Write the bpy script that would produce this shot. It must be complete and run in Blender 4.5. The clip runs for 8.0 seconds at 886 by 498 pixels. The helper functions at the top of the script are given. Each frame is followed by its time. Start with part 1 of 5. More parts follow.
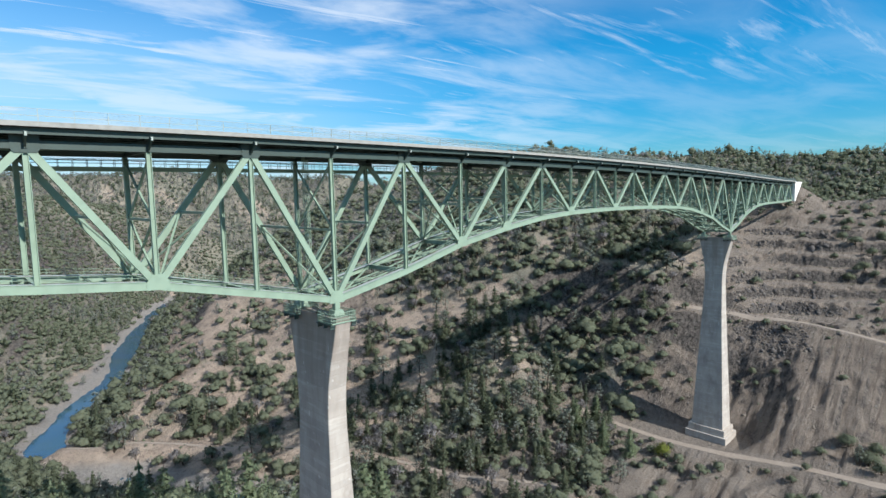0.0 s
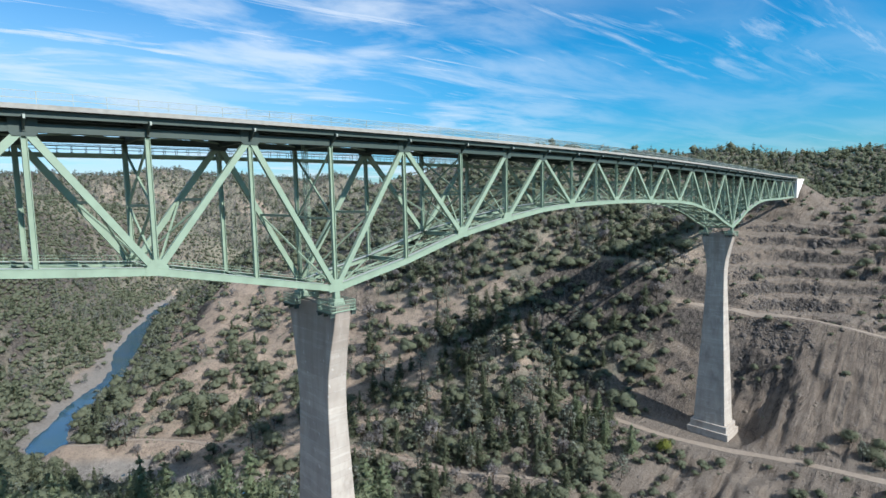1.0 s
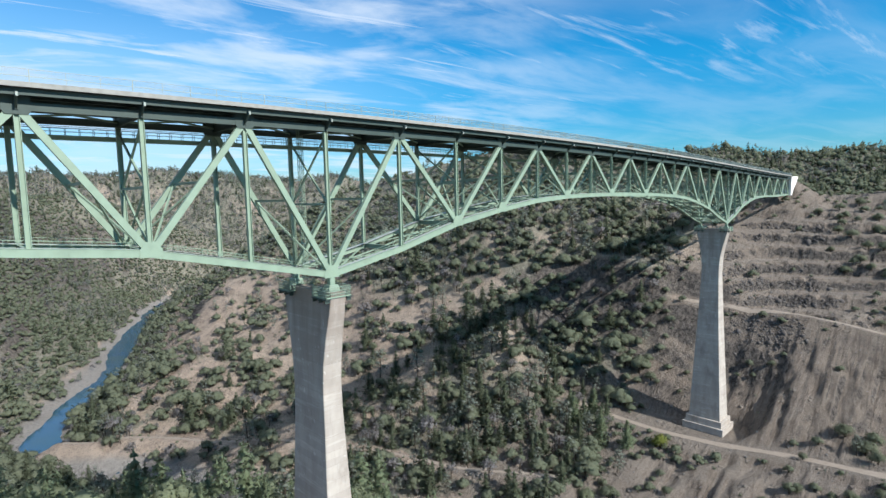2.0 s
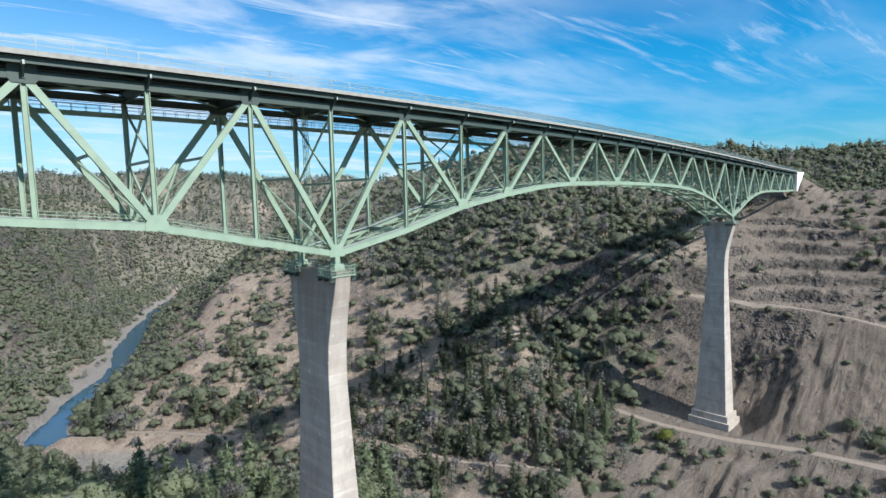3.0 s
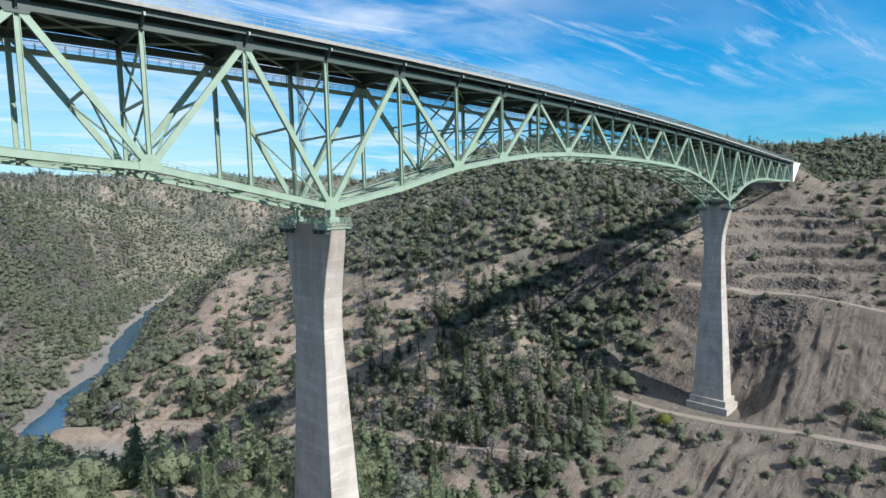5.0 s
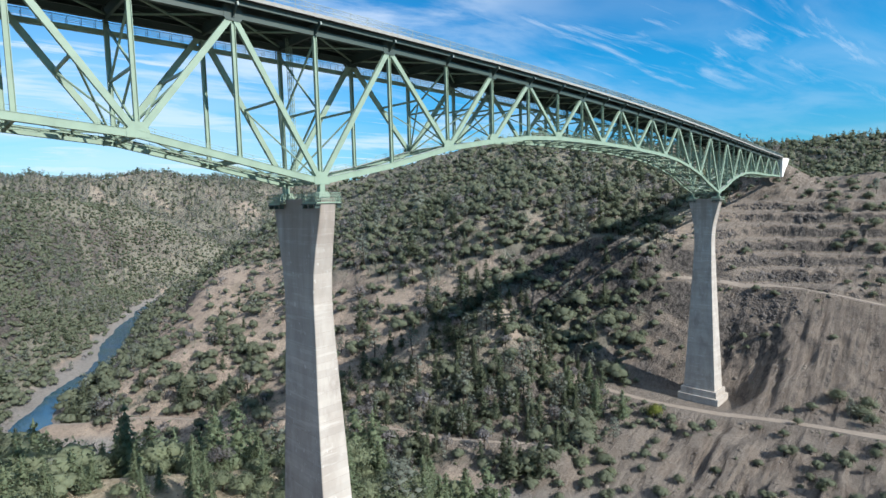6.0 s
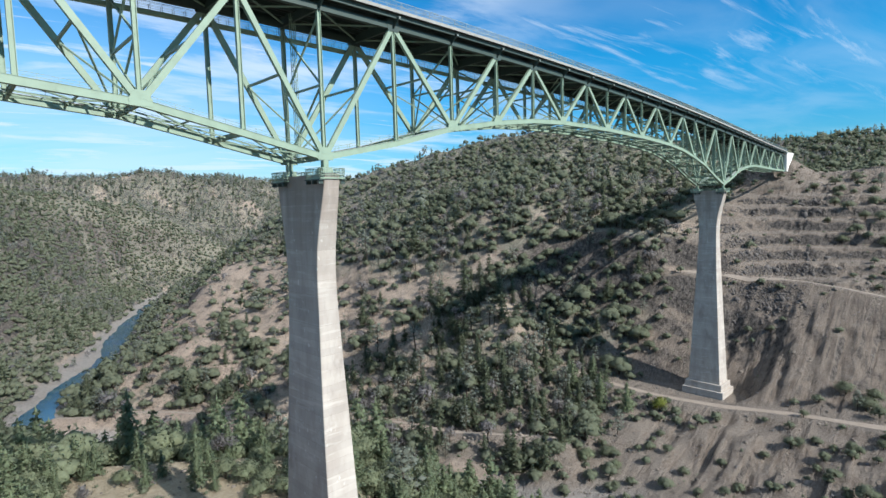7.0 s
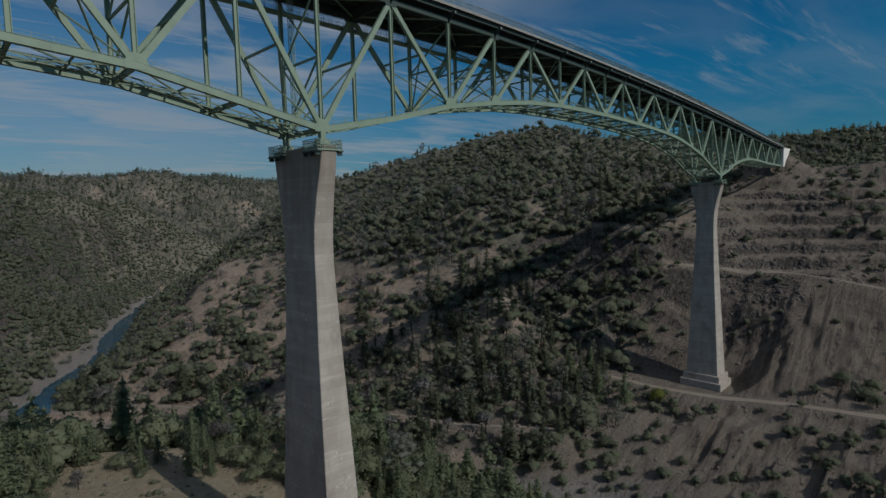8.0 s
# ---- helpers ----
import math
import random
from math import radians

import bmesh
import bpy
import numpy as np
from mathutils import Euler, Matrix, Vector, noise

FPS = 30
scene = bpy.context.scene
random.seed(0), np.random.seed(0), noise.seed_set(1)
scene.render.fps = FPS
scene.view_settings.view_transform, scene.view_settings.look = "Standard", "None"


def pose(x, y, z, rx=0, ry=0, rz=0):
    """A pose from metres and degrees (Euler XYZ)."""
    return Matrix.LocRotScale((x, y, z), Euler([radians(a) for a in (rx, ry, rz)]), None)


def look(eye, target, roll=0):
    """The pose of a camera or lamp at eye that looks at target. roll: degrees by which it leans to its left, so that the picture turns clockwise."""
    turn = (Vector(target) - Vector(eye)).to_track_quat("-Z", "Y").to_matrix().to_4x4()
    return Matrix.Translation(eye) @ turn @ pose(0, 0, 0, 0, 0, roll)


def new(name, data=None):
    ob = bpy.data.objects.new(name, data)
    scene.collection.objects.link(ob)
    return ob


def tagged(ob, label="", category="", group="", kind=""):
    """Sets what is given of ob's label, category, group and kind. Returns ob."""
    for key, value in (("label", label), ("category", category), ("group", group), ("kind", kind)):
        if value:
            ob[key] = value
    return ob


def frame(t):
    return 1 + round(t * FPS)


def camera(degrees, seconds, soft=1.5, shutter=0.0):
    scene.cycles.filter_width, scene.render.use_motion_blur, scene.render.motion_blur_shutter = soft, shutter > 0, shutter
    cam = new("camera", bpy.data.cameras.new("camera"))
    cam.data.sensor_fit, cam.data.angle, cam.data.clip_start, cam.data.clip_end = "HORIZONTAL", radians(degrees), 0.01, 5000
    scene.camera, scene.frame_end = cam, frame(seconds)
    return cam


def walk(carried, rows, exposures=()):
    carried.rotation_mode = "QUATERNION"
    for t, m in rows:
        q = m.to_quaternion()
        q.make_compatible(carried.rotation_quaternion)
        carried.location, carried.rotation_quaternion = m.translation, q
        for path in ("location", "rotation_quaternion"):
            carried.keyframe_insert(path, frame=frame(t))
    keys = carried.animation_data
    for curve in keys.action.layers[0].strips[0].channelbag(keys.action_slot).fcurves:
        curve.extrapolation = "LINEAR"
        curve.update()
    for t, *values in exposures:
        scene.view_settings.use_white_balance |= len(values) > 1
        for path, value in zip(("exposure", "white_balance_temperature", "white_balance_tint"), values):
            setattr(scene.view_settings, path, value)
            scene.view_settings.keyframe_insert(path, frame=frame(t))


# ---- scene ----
cam = camera(77.89, 8.0)
DECK = 175.0  # height of the top chords over the river
# seconds, place (z against the top chords), heading from the bridge axis, pitch, roll
PATH = [
    (0.0, -60.44, -92.62, -7.70, 46.00, -5.88, 1.12),
    (0.5, -60.33, -92.81, -8.79, 46.05, -5.90, 1.15),
    (1.0, -60.21, -92.77, -10.07, 46.17, -5.85, 1.20),
    (1.5, -60.22, -93.17, -11.42, 45.64, -5.77, 1.19),
    (3.0, -60.71, -92.93, -17.64, 46.17, -5.51, 1.29),
    (3.5, -60.77, -93.00, -20.11, 46.04, -5.37, 1.30),
    (4.0, -60.83, -93.00, -22.41, 46.29, -5.34, 1.37),
    (5.5, -61.19, -94.36, -30.66, 45.58, -4.94, 1.56),
    (6.0, -61.15, -94.58, -33.35, 45.25, -4.87, 1.58),
    (6.5, -61.11, -93.91, -35.88, 45.74, -4.76, 1.65),
    (7.0, -61.14, -93.69, -38.34, 45.49, -4.73, 1.65),
    (7.5, -61.28, -93.25, -41.24, 45.92, -4.59, 1.62),
    (8.0, -61.32, -93.53, -44.29, 45.22, -4.48, 1.67),
]
walk(cam, [(t, pose(x, y, DECK + z, 90 + pitch, 0, yaw - 90) @ pose(0, 0, 0, 0, 0, -1 * roll))
           for t, x, y, z, yaw, pitch, roll in PATH],
     exposures=[(0.0, 0.51, 6420, 10), (2.5, 0.56, 6420, 10), (4.0, 0.59, 6420, 10), (7.3, 0.58, 6420, 10), (7.5, 0.17, 6420, 10), (8.0, -1.22, 6600, 10)])

# ---------------------------------------------------------------- light
SUN_AZ, SUN_EL = (0.10, -0.995), radians(36)

world = bpy.data.worlds.new("sky")
scene.world = world
world.use_nodes = True
wn, wl = world.node_tree.nodes, world.node_tree.links
wn.clear()
sky = wn.new("ShaderNodeTexSky")
sky.sky_type, sky.sun_disc = "NISHITA", False
sky.sun_elevation, sky.sun_rotation = SUN_EL, math.atan2(SUN_AZ[0], SUN_AZ[1])
sky.air_density, sky.dust_density, sky.ozone_density, sky.altitude = 1.0, 0.3, 3.0, 300
geo = wn.new("ShaderNodeTexCoord")
sep = wn.new("ShaderNodeSeparateXYZ")
wl.new(geo.outputs["Generated"], sep.inputs[0])


def wmath(op, a, b=None, c=None):
    n = wn.new("ShaderNodeMath")
    n.operation = op
    for i, v in enumerate((a, b, c)):
        if v is None:
            continue
        if isinstance(v, (int, float)):
            n.inputs[i].default_value = v
        else:
            wl.new(v, n.inputs[i])
    return n.outputs[0]


# high thin cloud: the sky's dome laid flat, with long streaks combed by the wind
up = wmath("ADD", wmath("MAXIMUM", sep.outputs[2], 0.0), 0.10)
flat = wn.new("ShaderNodeCombineXYZ")
wl.new(wmath("DIVIDE", sep.outputs[0], up), flat.inputs[0])
wl.new(wmath("DIVIDE", sep.outputs[1], up), flat.inputs[1])


def cloud(turn, stretch, scale, detail, rough, lo, hi, distort=0.6):
    comb = wn.new("ShaderNodeMapping")
    comb.inputs["Rotation"].default_value = (0, 0, radians(turn))
    wl.new(flat.outputs[0], comb.inputs[0])
    mp = wn.new("ShaderNodeMapping")
    mp.inputs["Scale"].default_value = stretch
    wl.new(comb.outputs[0], mp.inputs[0])
    nz = wn.new("ShaderNodeTexNoise")
    nz.inputs["Scale"].default_value, nz.inputs["Detail"].default_value = scale, detail
    nz.inputs["Roughness"].default_value, nz.inputs["Distortion"].default_value = rough, distort
    wl.new(mp.outputs[0], nz.inputs["Vector"])
    mr = wn.new("ShaderNodeMapRange")
    mr.interpolation_type = "SMOOTHSTEP"
    mr.inputs["From Min"].default_value, mr.inputs["From Max"].default_value = lo, hi
    wl.new(nz.outputs[0], mr.inputs[0])
    return mr.outputs[0]


streaks = cloud(12, (0.40, 2.2, 1), 2.4, 9, 0.62, 0.50, 0.70, 0.9)
sheets = cloud(20, (1, 1, 1), 0.7, 3, 0.5, 0.25, 0.50)
wester = wn.new("ShaderNodeMapRange")
wester.interpolation_type = "SMOOTHSTEP"
wester.inputs["From Min"].default_value, wester.inputs["From Max"].default_value = -0.60, 0.80
wl.new(wmath("SUBTRACT", sep.outputs[1], wmath("ABSOLUTE", sep.outputs[0])), wester.inputs[0])
soft = cloud(12, (0.62, 1.35, 1), 1.5, 8, 0.58, 0.36, 0.66, 0.5)
streaks = wmath("MAXIMUM", streaks, wmath("MULTIPLY", soft, 0.95))
# unseen cloud cover overhead, added to fill the shade with more light
fill_aloft = wn.new("ShaderNodeMapRange")
fill_aloft.interpolation_type = "SMOOTHSTEP"
fill_aloft.inputs["From Min"].default_value, fill_aloft.inputs["From Max"].default_value = 0.45, 0.75
wl.new(sep.outputs[2], fill_aloft.inputs[0])
streaks = wmath("MAXIMUM", streaks, wmath("MULTIPLY", fill_aloft.outputs[0], 0.95))
veil = wmath("MULTIPLY", streaks, wmath("MINIMUM", wmath("MULTIPLY", sheets, wmath("ADD", wmath("MULTIPLY", wmath("MAXIMUM", wester.outputs[0], fill_aloft.outputs[0]), 1.7), 0.22)), 1.0))
bank = wmath("MULTIPLY", wmath("MULTIPLY", wester.outputs[0], wester.outputs[0]), cloud(25, (0.5, 1.2, 1), 0.5, 5, 0.55, 0.20, 0.55))
lowdown = wn.new("ShaderNodeMapRange")
lowdown.interpolation_type = "SMOOTHSTEP"
for i, v in zip((1, 2, 3, 4), (0.08, 0.34, 1.0, 0.15)):
    lowdown.inputs[i].default_value = v
wl.new(sep.outputs[2], lowdown.inputs[0])
wisps = cloud(6, (0.42, 2.4, 1), 2.3, 7, 0.60, 0.50, 0.74, 0.5)
higher = wn.new("ShaderNodeMapRange")
higher.interpolation_type = "SMOOTHSTEP"
higher.inputs["From Min"].default_value, higher.inputs["From Max"].default_value = 0.13, 0.22
wl.new(sep.outputs[2], higher.inputs[0])
veil = wmath("MAXIMUM", veil, wmath("MULTIPLY", wmath("MULTIPLY", wisps, higher.outputs[0]), 0.8))
veil = wmath("MAXIMUM", veil, wmath("MULTIPLY", wmath("MULTIPLY", bank, lowdown.outputs[0]), 0.72))
mixc = wn.new("ShaderNodeMixRGB")
wl.new(wmath("MULTIPLY", veil, 0.74), mixc.inputs[0])
hue = wn.new("ShaderNodeHueSaturation")
hue.inputs["Saturation"].default_value = 1.35
wl.new(sky.outputs[0], hue.inputs["Color"])
tint = wn.new("ShaderNodeMixRGB")
tint.blend_type = "MULTIPLY"
tint.inputs[0].default_value = 1.0
high = wn.new("ShaderNodeValToRGB")
high.color_ramp.elements[0].position, high.color_ramp.elements[0].color = 0.02, (0.36, 0.66, 0.90, 1)
high.color_ramp.elements[1].position, high.color_ramp.elements[1].color = 0.22, (0.21, 1.13, 1.21, 1)
wl.new(sep.outputs[2], high.inputs[0])
wl.new(high.outputs[0], tint.inputs[2])
wl.new(hue.outputs[0], tint.inputs[1])
wl.new(tint.outputs[0], mixc.inputs[1])
mixc.inputs[2].default_value = (6.5, 7.3, 8.3, 1)
back = wn.new("ShaderNodeBackground")
back.inputs[1].default_value = 0.090
wl.new(mixc.outputs[0], back.inputs[0])
wl.new(back.outputs[0], wn.new("ShaderNodeOutputWorld").inputs[0])

sun = new("sun", bpy.data.lights.new("sun", "SUN"))
sun.data.energy, sun.data.angle, sun.data.color = 5.0, radians(0.53), (1.0, 0.95, 0.89)
ce = math.cos(SUN_EL)
sun_dir = Vector((SUN_AZ[0] * ce, SUN_AZ[1] * ce, math.sin(SUN_EL)))
sun.matrix_world = look((300, -300, 500), Vector((300, -300, 500)) - sun_dir)


# ---------------------------------------------------------------- materials
class Nodes:
    """A small hand for node materials."""

    def __init__(self, name, rough=0.7, metal=0.0, spec=0.4):
        self.mat = bpy.data.materials.new(name)
        self.mat.use_nodes = True
        self.n, self.l = self.mat.node_tree.nodes, self.mat.node_tree.links
        self.bsdf = self.n["Principled BSDF"]
        self.bsdf.inputs["Roughness"].default_value = rough
        self.bsdf.inputs["Metallic"].default_value = metal
        self.bsdf.inputs["Specular IOR Level"].default_value = spec
        self.pos = self.n.new("ShaderNodeNewGeometry").outputs["Position"]

    def put(self, v, socket):
        if isinstance(v, (int, float)):
            socket.default_value = v
        elif isinstance(v, tuple):
            socket.default_value = v if len(v) == 4 or len(socket.default_value) == 3 else (*v, 1)
        else:
            self.l.new(v, socket)

    def math(self, op, a, b=0.0):
        m = self.n.new("ShaderNodeMath")
        m.operation = op
        self.put(a, m.inputs[0])
        self.put(b, m.inputs[1])
        return m.outputs[0]

    def noise(self, scale, detail=4, rough=0.6, stretch=(1, 1, 1), vec=None, distort=0.0):
        mp = self.n.new("ShaderNodeMapping")
        mp.inputs["Scale"].default_value = stretch
        self.l.new(vec or self.pos, mp.inputs[0])
        t = self.n.new("ShaderNodeTexNoise")
        t.inputs["Scale"].default_value, t.inputs["Detail"].default_value = scale, detail
        t.inputs["Roughness"].default_value, t.inputs["Distortion"].default_value = rough, distort
        self.l.new(mp.outputs[0], t.inputs["Vector"])
        return t.outputs[0]

    def step(self, v, lo, hi, a=0.0, b=1.0):
        m = self.n.new("ShaderNodeMapRange")
        m.interpolation_type = "SMOOTHSTEP"
        self.put(v, m.inputs[0])
        for i, x in zip((1, 2, 3, 4), (lo, hi, a, b)):
            m.inputs[i].default_value = x
        return m.outputs[0]

    def mix(self, f, a, b, blend="MIX"):
        m = self.n.new("ShaderNodeMixRGB")
        m.blend_type = blend
        self.put(f, m.inputs[0])
        self.put(a, m.inputs[1])
        self.put(b, m.inputs[2])
        return m.outputs[0]

    def colour(self, v):
        self.put(v, self.bsdf.inputs["Base Color"])
        return self

    def bump(self, v, strength, distance):
        b = self.n.new("ShaderNodeBump")
        b.inputs["Strength"].default_value, b.inputs["Distance"].default_value = strength, distance
        self.l.new(v, b.inputs["Height"])
        self.l.new(b.outputs[0], self.bsdf.inputs["Normal"])
        return self

    def axis(self, i):
        s = self.n.new("ShaderNodeSeparateXYZ")
        self.l.new(self.pos, s.inputs[0])
        return s.outputs[i]


def steel(name, base, dark):
    k = Nodes(name, 0.55, 0.0, 0.4)
    c = k.mix(k.step(k.noise(0.35, 5), 0.35, 0.7), base, tuple(0.86 * v for v in base))
    c = k.mix(k.step(k.noise(1.3, 6, 0.7, (1, 1, 0.25)), 0.60, 0.78, 0, 0.45), c, dark)
    return k.colour(c).bump(k.noise(3.0, 3), 0.15, 0.02).mat


GREEN = steel("green_paint", (0.222, 0.306, 0.232), (0.125, 0.165, 0.125))
# darker green for steel under the deck, with the deck's shade put into its colour
GREEN_DARK = steel("dark_shaded_green_paint", (0.043, 0.067, 0.059), (0.028, 0.036, 0.032))
FENCE = steel("green_grey_fence_steel", (0.300, 0.350, 0.318), (0.220, 0.260, 0.235))
GALV = steel("galvanised_steel", (0.332, 0.356, 0.348), (0.198, 0.198, 0.182))

k = Nodes("pier_concrete", 0.85, 0, 0.25)
c = k.mix(k.step(k.noise(0.25, 5, 0.6, (1, 1, 0.35)), 0.3, 0.7), (0.44, 0.412, 0.37), (0.345, 0.313, 0.276))
c = k.mix(k.step(k.noise(0.9, 6, 0.7, (1, 1, 0.12)), 0.55, 0.8, 0, 0.5), c, (0.190, 0.174, 0.158))
c = k.mix(k.step(k.noise(0.5, 3, 0.5, (0.25, 0.25, 2.2)), 0.56, 0.66, 0, 0.35), c, (0.58, 0.55, 0.505))
c = k.mix(k.step(k.noise(1.1, 2, 0.4, (1, 1, 0.6)), 0.68, 0.74, 0, 0.7), c, (0.62, 0.60, 0.56))
lift = k.math("ABSOLUTE", k.math("SUBTRACT", k.math("FRACT", k.math("DIVIDE", k.axis(2), 3.05)), 0.5))
c = k.mix(k.step(lift, 0.485, 0.497, 0, 0.45), c, (0.174, 0.158, 0.142))
tone = k.n.new("ShaderNodeTexWhiteNoise")
tone.noise_dimensions = "1D"
k.l.new(k.math("FLOOR", k.math("DIVIDE", k.axis(2), 1.525)), tone.inputs["W"])
c = k.mix(k.step(tone.outputs[0], 0.0, 1.0, 0, 0.6), c, k.mix(0.4, c, (0.213, 0.198, 0.178)))
c = k.mix(k.step(k.noise(0.16, 5, 0.65, (1, 1, 0.5)), 0.52, 0.72, 0, 0.5), c, (0.185, 0.160, 0.140))
# rust-brown run-off below the heads of the piers
head = k.math("ADD", k.axis(2), k.math("MULTIPLY", k.noise(0.35, 4, 0.6, (1, 1, 0.06)), 60.0))
c = k.mix(k.step(head, 148, 178, 0, 0.7), c, (0.215, 0.178, 0.150))
CONCRETE = k.colour(c).bump(k.noise(2.5, 6, 0.7), 0.3, 0.08).mat

k = Nodes("barrier_concrete", 0.85, 0, 0.25)
c = k.mix(k.step(k.noise(0.8, 6, 0.7), 0.35, 0.7), (0.300, 0.305, 0.285), (0.225, 0.228, 0.212))
c = k.mix(k.step(k.noise(1.5, 5, 0.7, (1, 1, 0.1)), 0.56, 0.75, 0, 0.6), c, (0.213, 0.198, 0.174))
BARRIER = k.colour(c).bump(k.noise(4, 5), 0.2, 0.02).mat

k = Nodes("asphalt", 0.9, 0, 0.3)
ASPHALT = k.colour(k.mix(k.step(k.noise(0.7, 6), 0.3, 0.7), (0.043, 0.043, 0.043), (0.067, 0.065, 0.062))).mat

# slab concrete made nearly black: the shade below the deck is in its colour
k = Nodes("shaded_deck_underside", 0.9, 0, 0.2)
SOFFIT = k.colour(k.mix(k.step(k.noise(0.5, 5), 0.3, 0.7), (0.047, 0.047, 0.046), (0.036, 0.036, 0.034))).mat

k = Nodes("white_paint", 0.7)
WHITE = k.colour(k.mix(k.step(k.noise(0.6, 5), 0.4, 0.75), (0.78, 0.77, 0.74), (0.64, 0.62, 0.58))).mat


def leaf(name, a, b, spread=0.5):
    k = Nodes(name, 0.75, 0, 0.2)
    island = k.n.new("ShaderNodeNewGeometry").outputs["Random Per Island"]
    patch = k.step(k.noise(0.09, 3), 0.35, 0.65)
    c = k.mix(patch, a, b)
    c = k.mix(island, c, tuple(v * (1 + spread) for v in a))
    c = k.mix(k.step(k.noise(1.6, 3, 0.6), 0.35, 0.65, 0, 0.5), c, tuple(v * (1 - spread) for v in b))
    k.colour(c).bump(k.noise(1.1, 4, 0.7), 0.5, 0.5)
    thin = k.n.new("ShaderNodeBsdfTranslucent")
    k.put(c, thin.inputs["Color"])
    both = k.n.new("ShaderNodeMixShader")
    both.inputs[0].default_value = 0.55
    k.l.new(k.bsdf.outputs[0], both.inputs[1])
    k.l.new(thin.outputs[0], both.inputs[2])
    k.l.new(both.outputs[0], k.n["Material Output"].inputs["Surface"])
    return k.mat


OAK = leaf("oak_leaves", (0.166, 0.194, 0.132), (0.196, 0.220, 0.154), 0.22)
PINE = leaf("pine_needles", (0.118, 0.146, 0.094), (0.140, 0.166, 0.110), 0.22)
NEAR_PINE = leaf("fresh_pine_needles", (0.196, 0.250, 0.152), (0.226, 0.275, 0.172), 0.3)
GREEN_OAK = leaf("green_leaves", (0.218, 0.256, 0.162), (0.246, 0.280, 0.184), 0.3)
GREY_PINE = leaf("grey_pine_needles", (0.220, 0.246, 0.204), (0.192, 0.220, 0.182), 0.2)
BARE = leaf("bare_twigs", (0.246, 0.236, 0.236), (0.218, 0.212, 0.212), 0.2)
GOLD = leaf("yellow_leaves", (0.24, 0.28, 0.07), (0.22, 0.25, 0.07), 0.3)
k = Nodes("bark", 0.9, 0, 0.2)
BARK = k.colour(k.mix(k.step(k.noise(1.5, 5, 0.7, (1, 1, 0.2)), 0.3, 0.7), (0.087, 0.067, 0.051), (0.047, 0.038, 0.032))).mat

# ground: dry grass and soil, rock where it is steep, gravel by the water
k = Nodes("hillside", 0.95, 0, 0.15)
soil = k.mix(k.step(k.noise(0.018, 5, 0.6), 0.35, 0.65), (0.312, 0.252, 0.202), (0.362, 0.300, 0.240))
soil = k.mix(k.step(k.noise(0.16, 6, 0.7), 0.42, 0.72, 0, 0.75), soil, (0.142, 0.115, 0.095))
soil = k.mix(k.step(k.noise(0.6, 5, 0.75), 0.52, 0.75, 0, 0.6), soil, (0.330, 0.290, 0.235))
soil = k.mix(k.step(k.noise(0.035, 4), 0.56, 0.72, 0, 0.55), soil, (0.146, 0.130, 0.093))
norm = k.n.new("ShaderNodeSeparateXYZ")
k.l.new(k.n.new("ShaderNodeNewGeometry").outputs["Normal"], norm.inputs[0])
rock = k.mix(k.step(k.noise(0.45, 10, 0.8, (1, 1, 0.6)), 0.40, 0.62), (0.042, 0.039, 0.037), (0.170, 0.150, 0.132))
steep = k.step(k.math("ADD", norm.outputs[2], k.math("MULTIPLY", k.noise(0.2, 5), 0.16)), 0.70, 0.84, 1, 0)
woods = k.n.new("ShaderNodeAttribute")
woods.attribute_name = "woods"
litter = k.mix(k.step(k.noise(0.25, 6, 0.7), 0.35, 0.65), (0.140, 0.146, 0.114), (0.182, 0.178, 0.142))
soil = k.mix(k.step(k.math("ADD", woods.outputs["Fac"], k.math("MULTIPLY", k.noise(0.12, 4), 0.5)), 0.72, 1.22, 0, 0.9), soil, litter)
fresh = k.n.new("ShaderNodeAttribute")
fresh.attribute_name = "quarried"
soil = k.mix(k.step(fresh.outputs["Fac"], 0.0, 1.0, 0, 0.75), soil, (0.152, 0.132, 0.113))
grit = k.noise(0.85, 10, 0.82)
soil = k.mix(k.step(grit, 0.52, 0.62, 0, 0.7), soil, (0.095, 0.079, 0.067))
soil = k.mix(k.step(grit, 0.47, 0.36, 0, 0.5), soil, (0.363, 0.316, 0.269))
wash = k.noise(0.42, 6, 0.65, (0.10, 1.0, 0.10))
soil = k.mix(k.math("MULTIPLY", k.step(wash, 0.50, 0.62, 0, 0.7), fresh.outputs["Fac"]), soil, (0.118, 0.096, 0.079))
grass = k.n.new("ShaderNodeAttribute")
grass.attribute_name = "grass"
soil = k.mix(k.step(k.math("ADD", grass.outputs["Fac"], k.math("MULTIPLY", k.noise(0.1, 4), 0.6)), 0.55, 0.95, 0, 0.85), soil, k.mix(k.step(k.noise(0.5, 6, 0.7), 0.35, 0.65), (0.40, 0.355, 0.26), (0.31, 0.265, 0.185)))
# swept treads of the benches
soil = k.mix(k.math("MULTIPLY", k.step(norm.outputs[2], 0.84, 0.95, 0, 0.8), fresh.outputs["Fac"]), soil, k.mix(k.step(grit, 0.4, 0.62), (0.235, 0.205, 0.175), (0.165, 0.145, 0.123)))
c = k.mix(steep, soil, rock)
pebble = k.mix(k.step(k.noise(0.5, 7, 0.7), 0.4, 0.7), (0.240, 0.228, 0.212), (0.165, 0.156, 0.145))
low = k.step(k.math("ADD", k.axis(2), k.math("MULTIPLY", k.noise(0.06, 3), -6.0)), -0.5, 4.0, 1, 0)
c = k.mix(low, c, pebble)
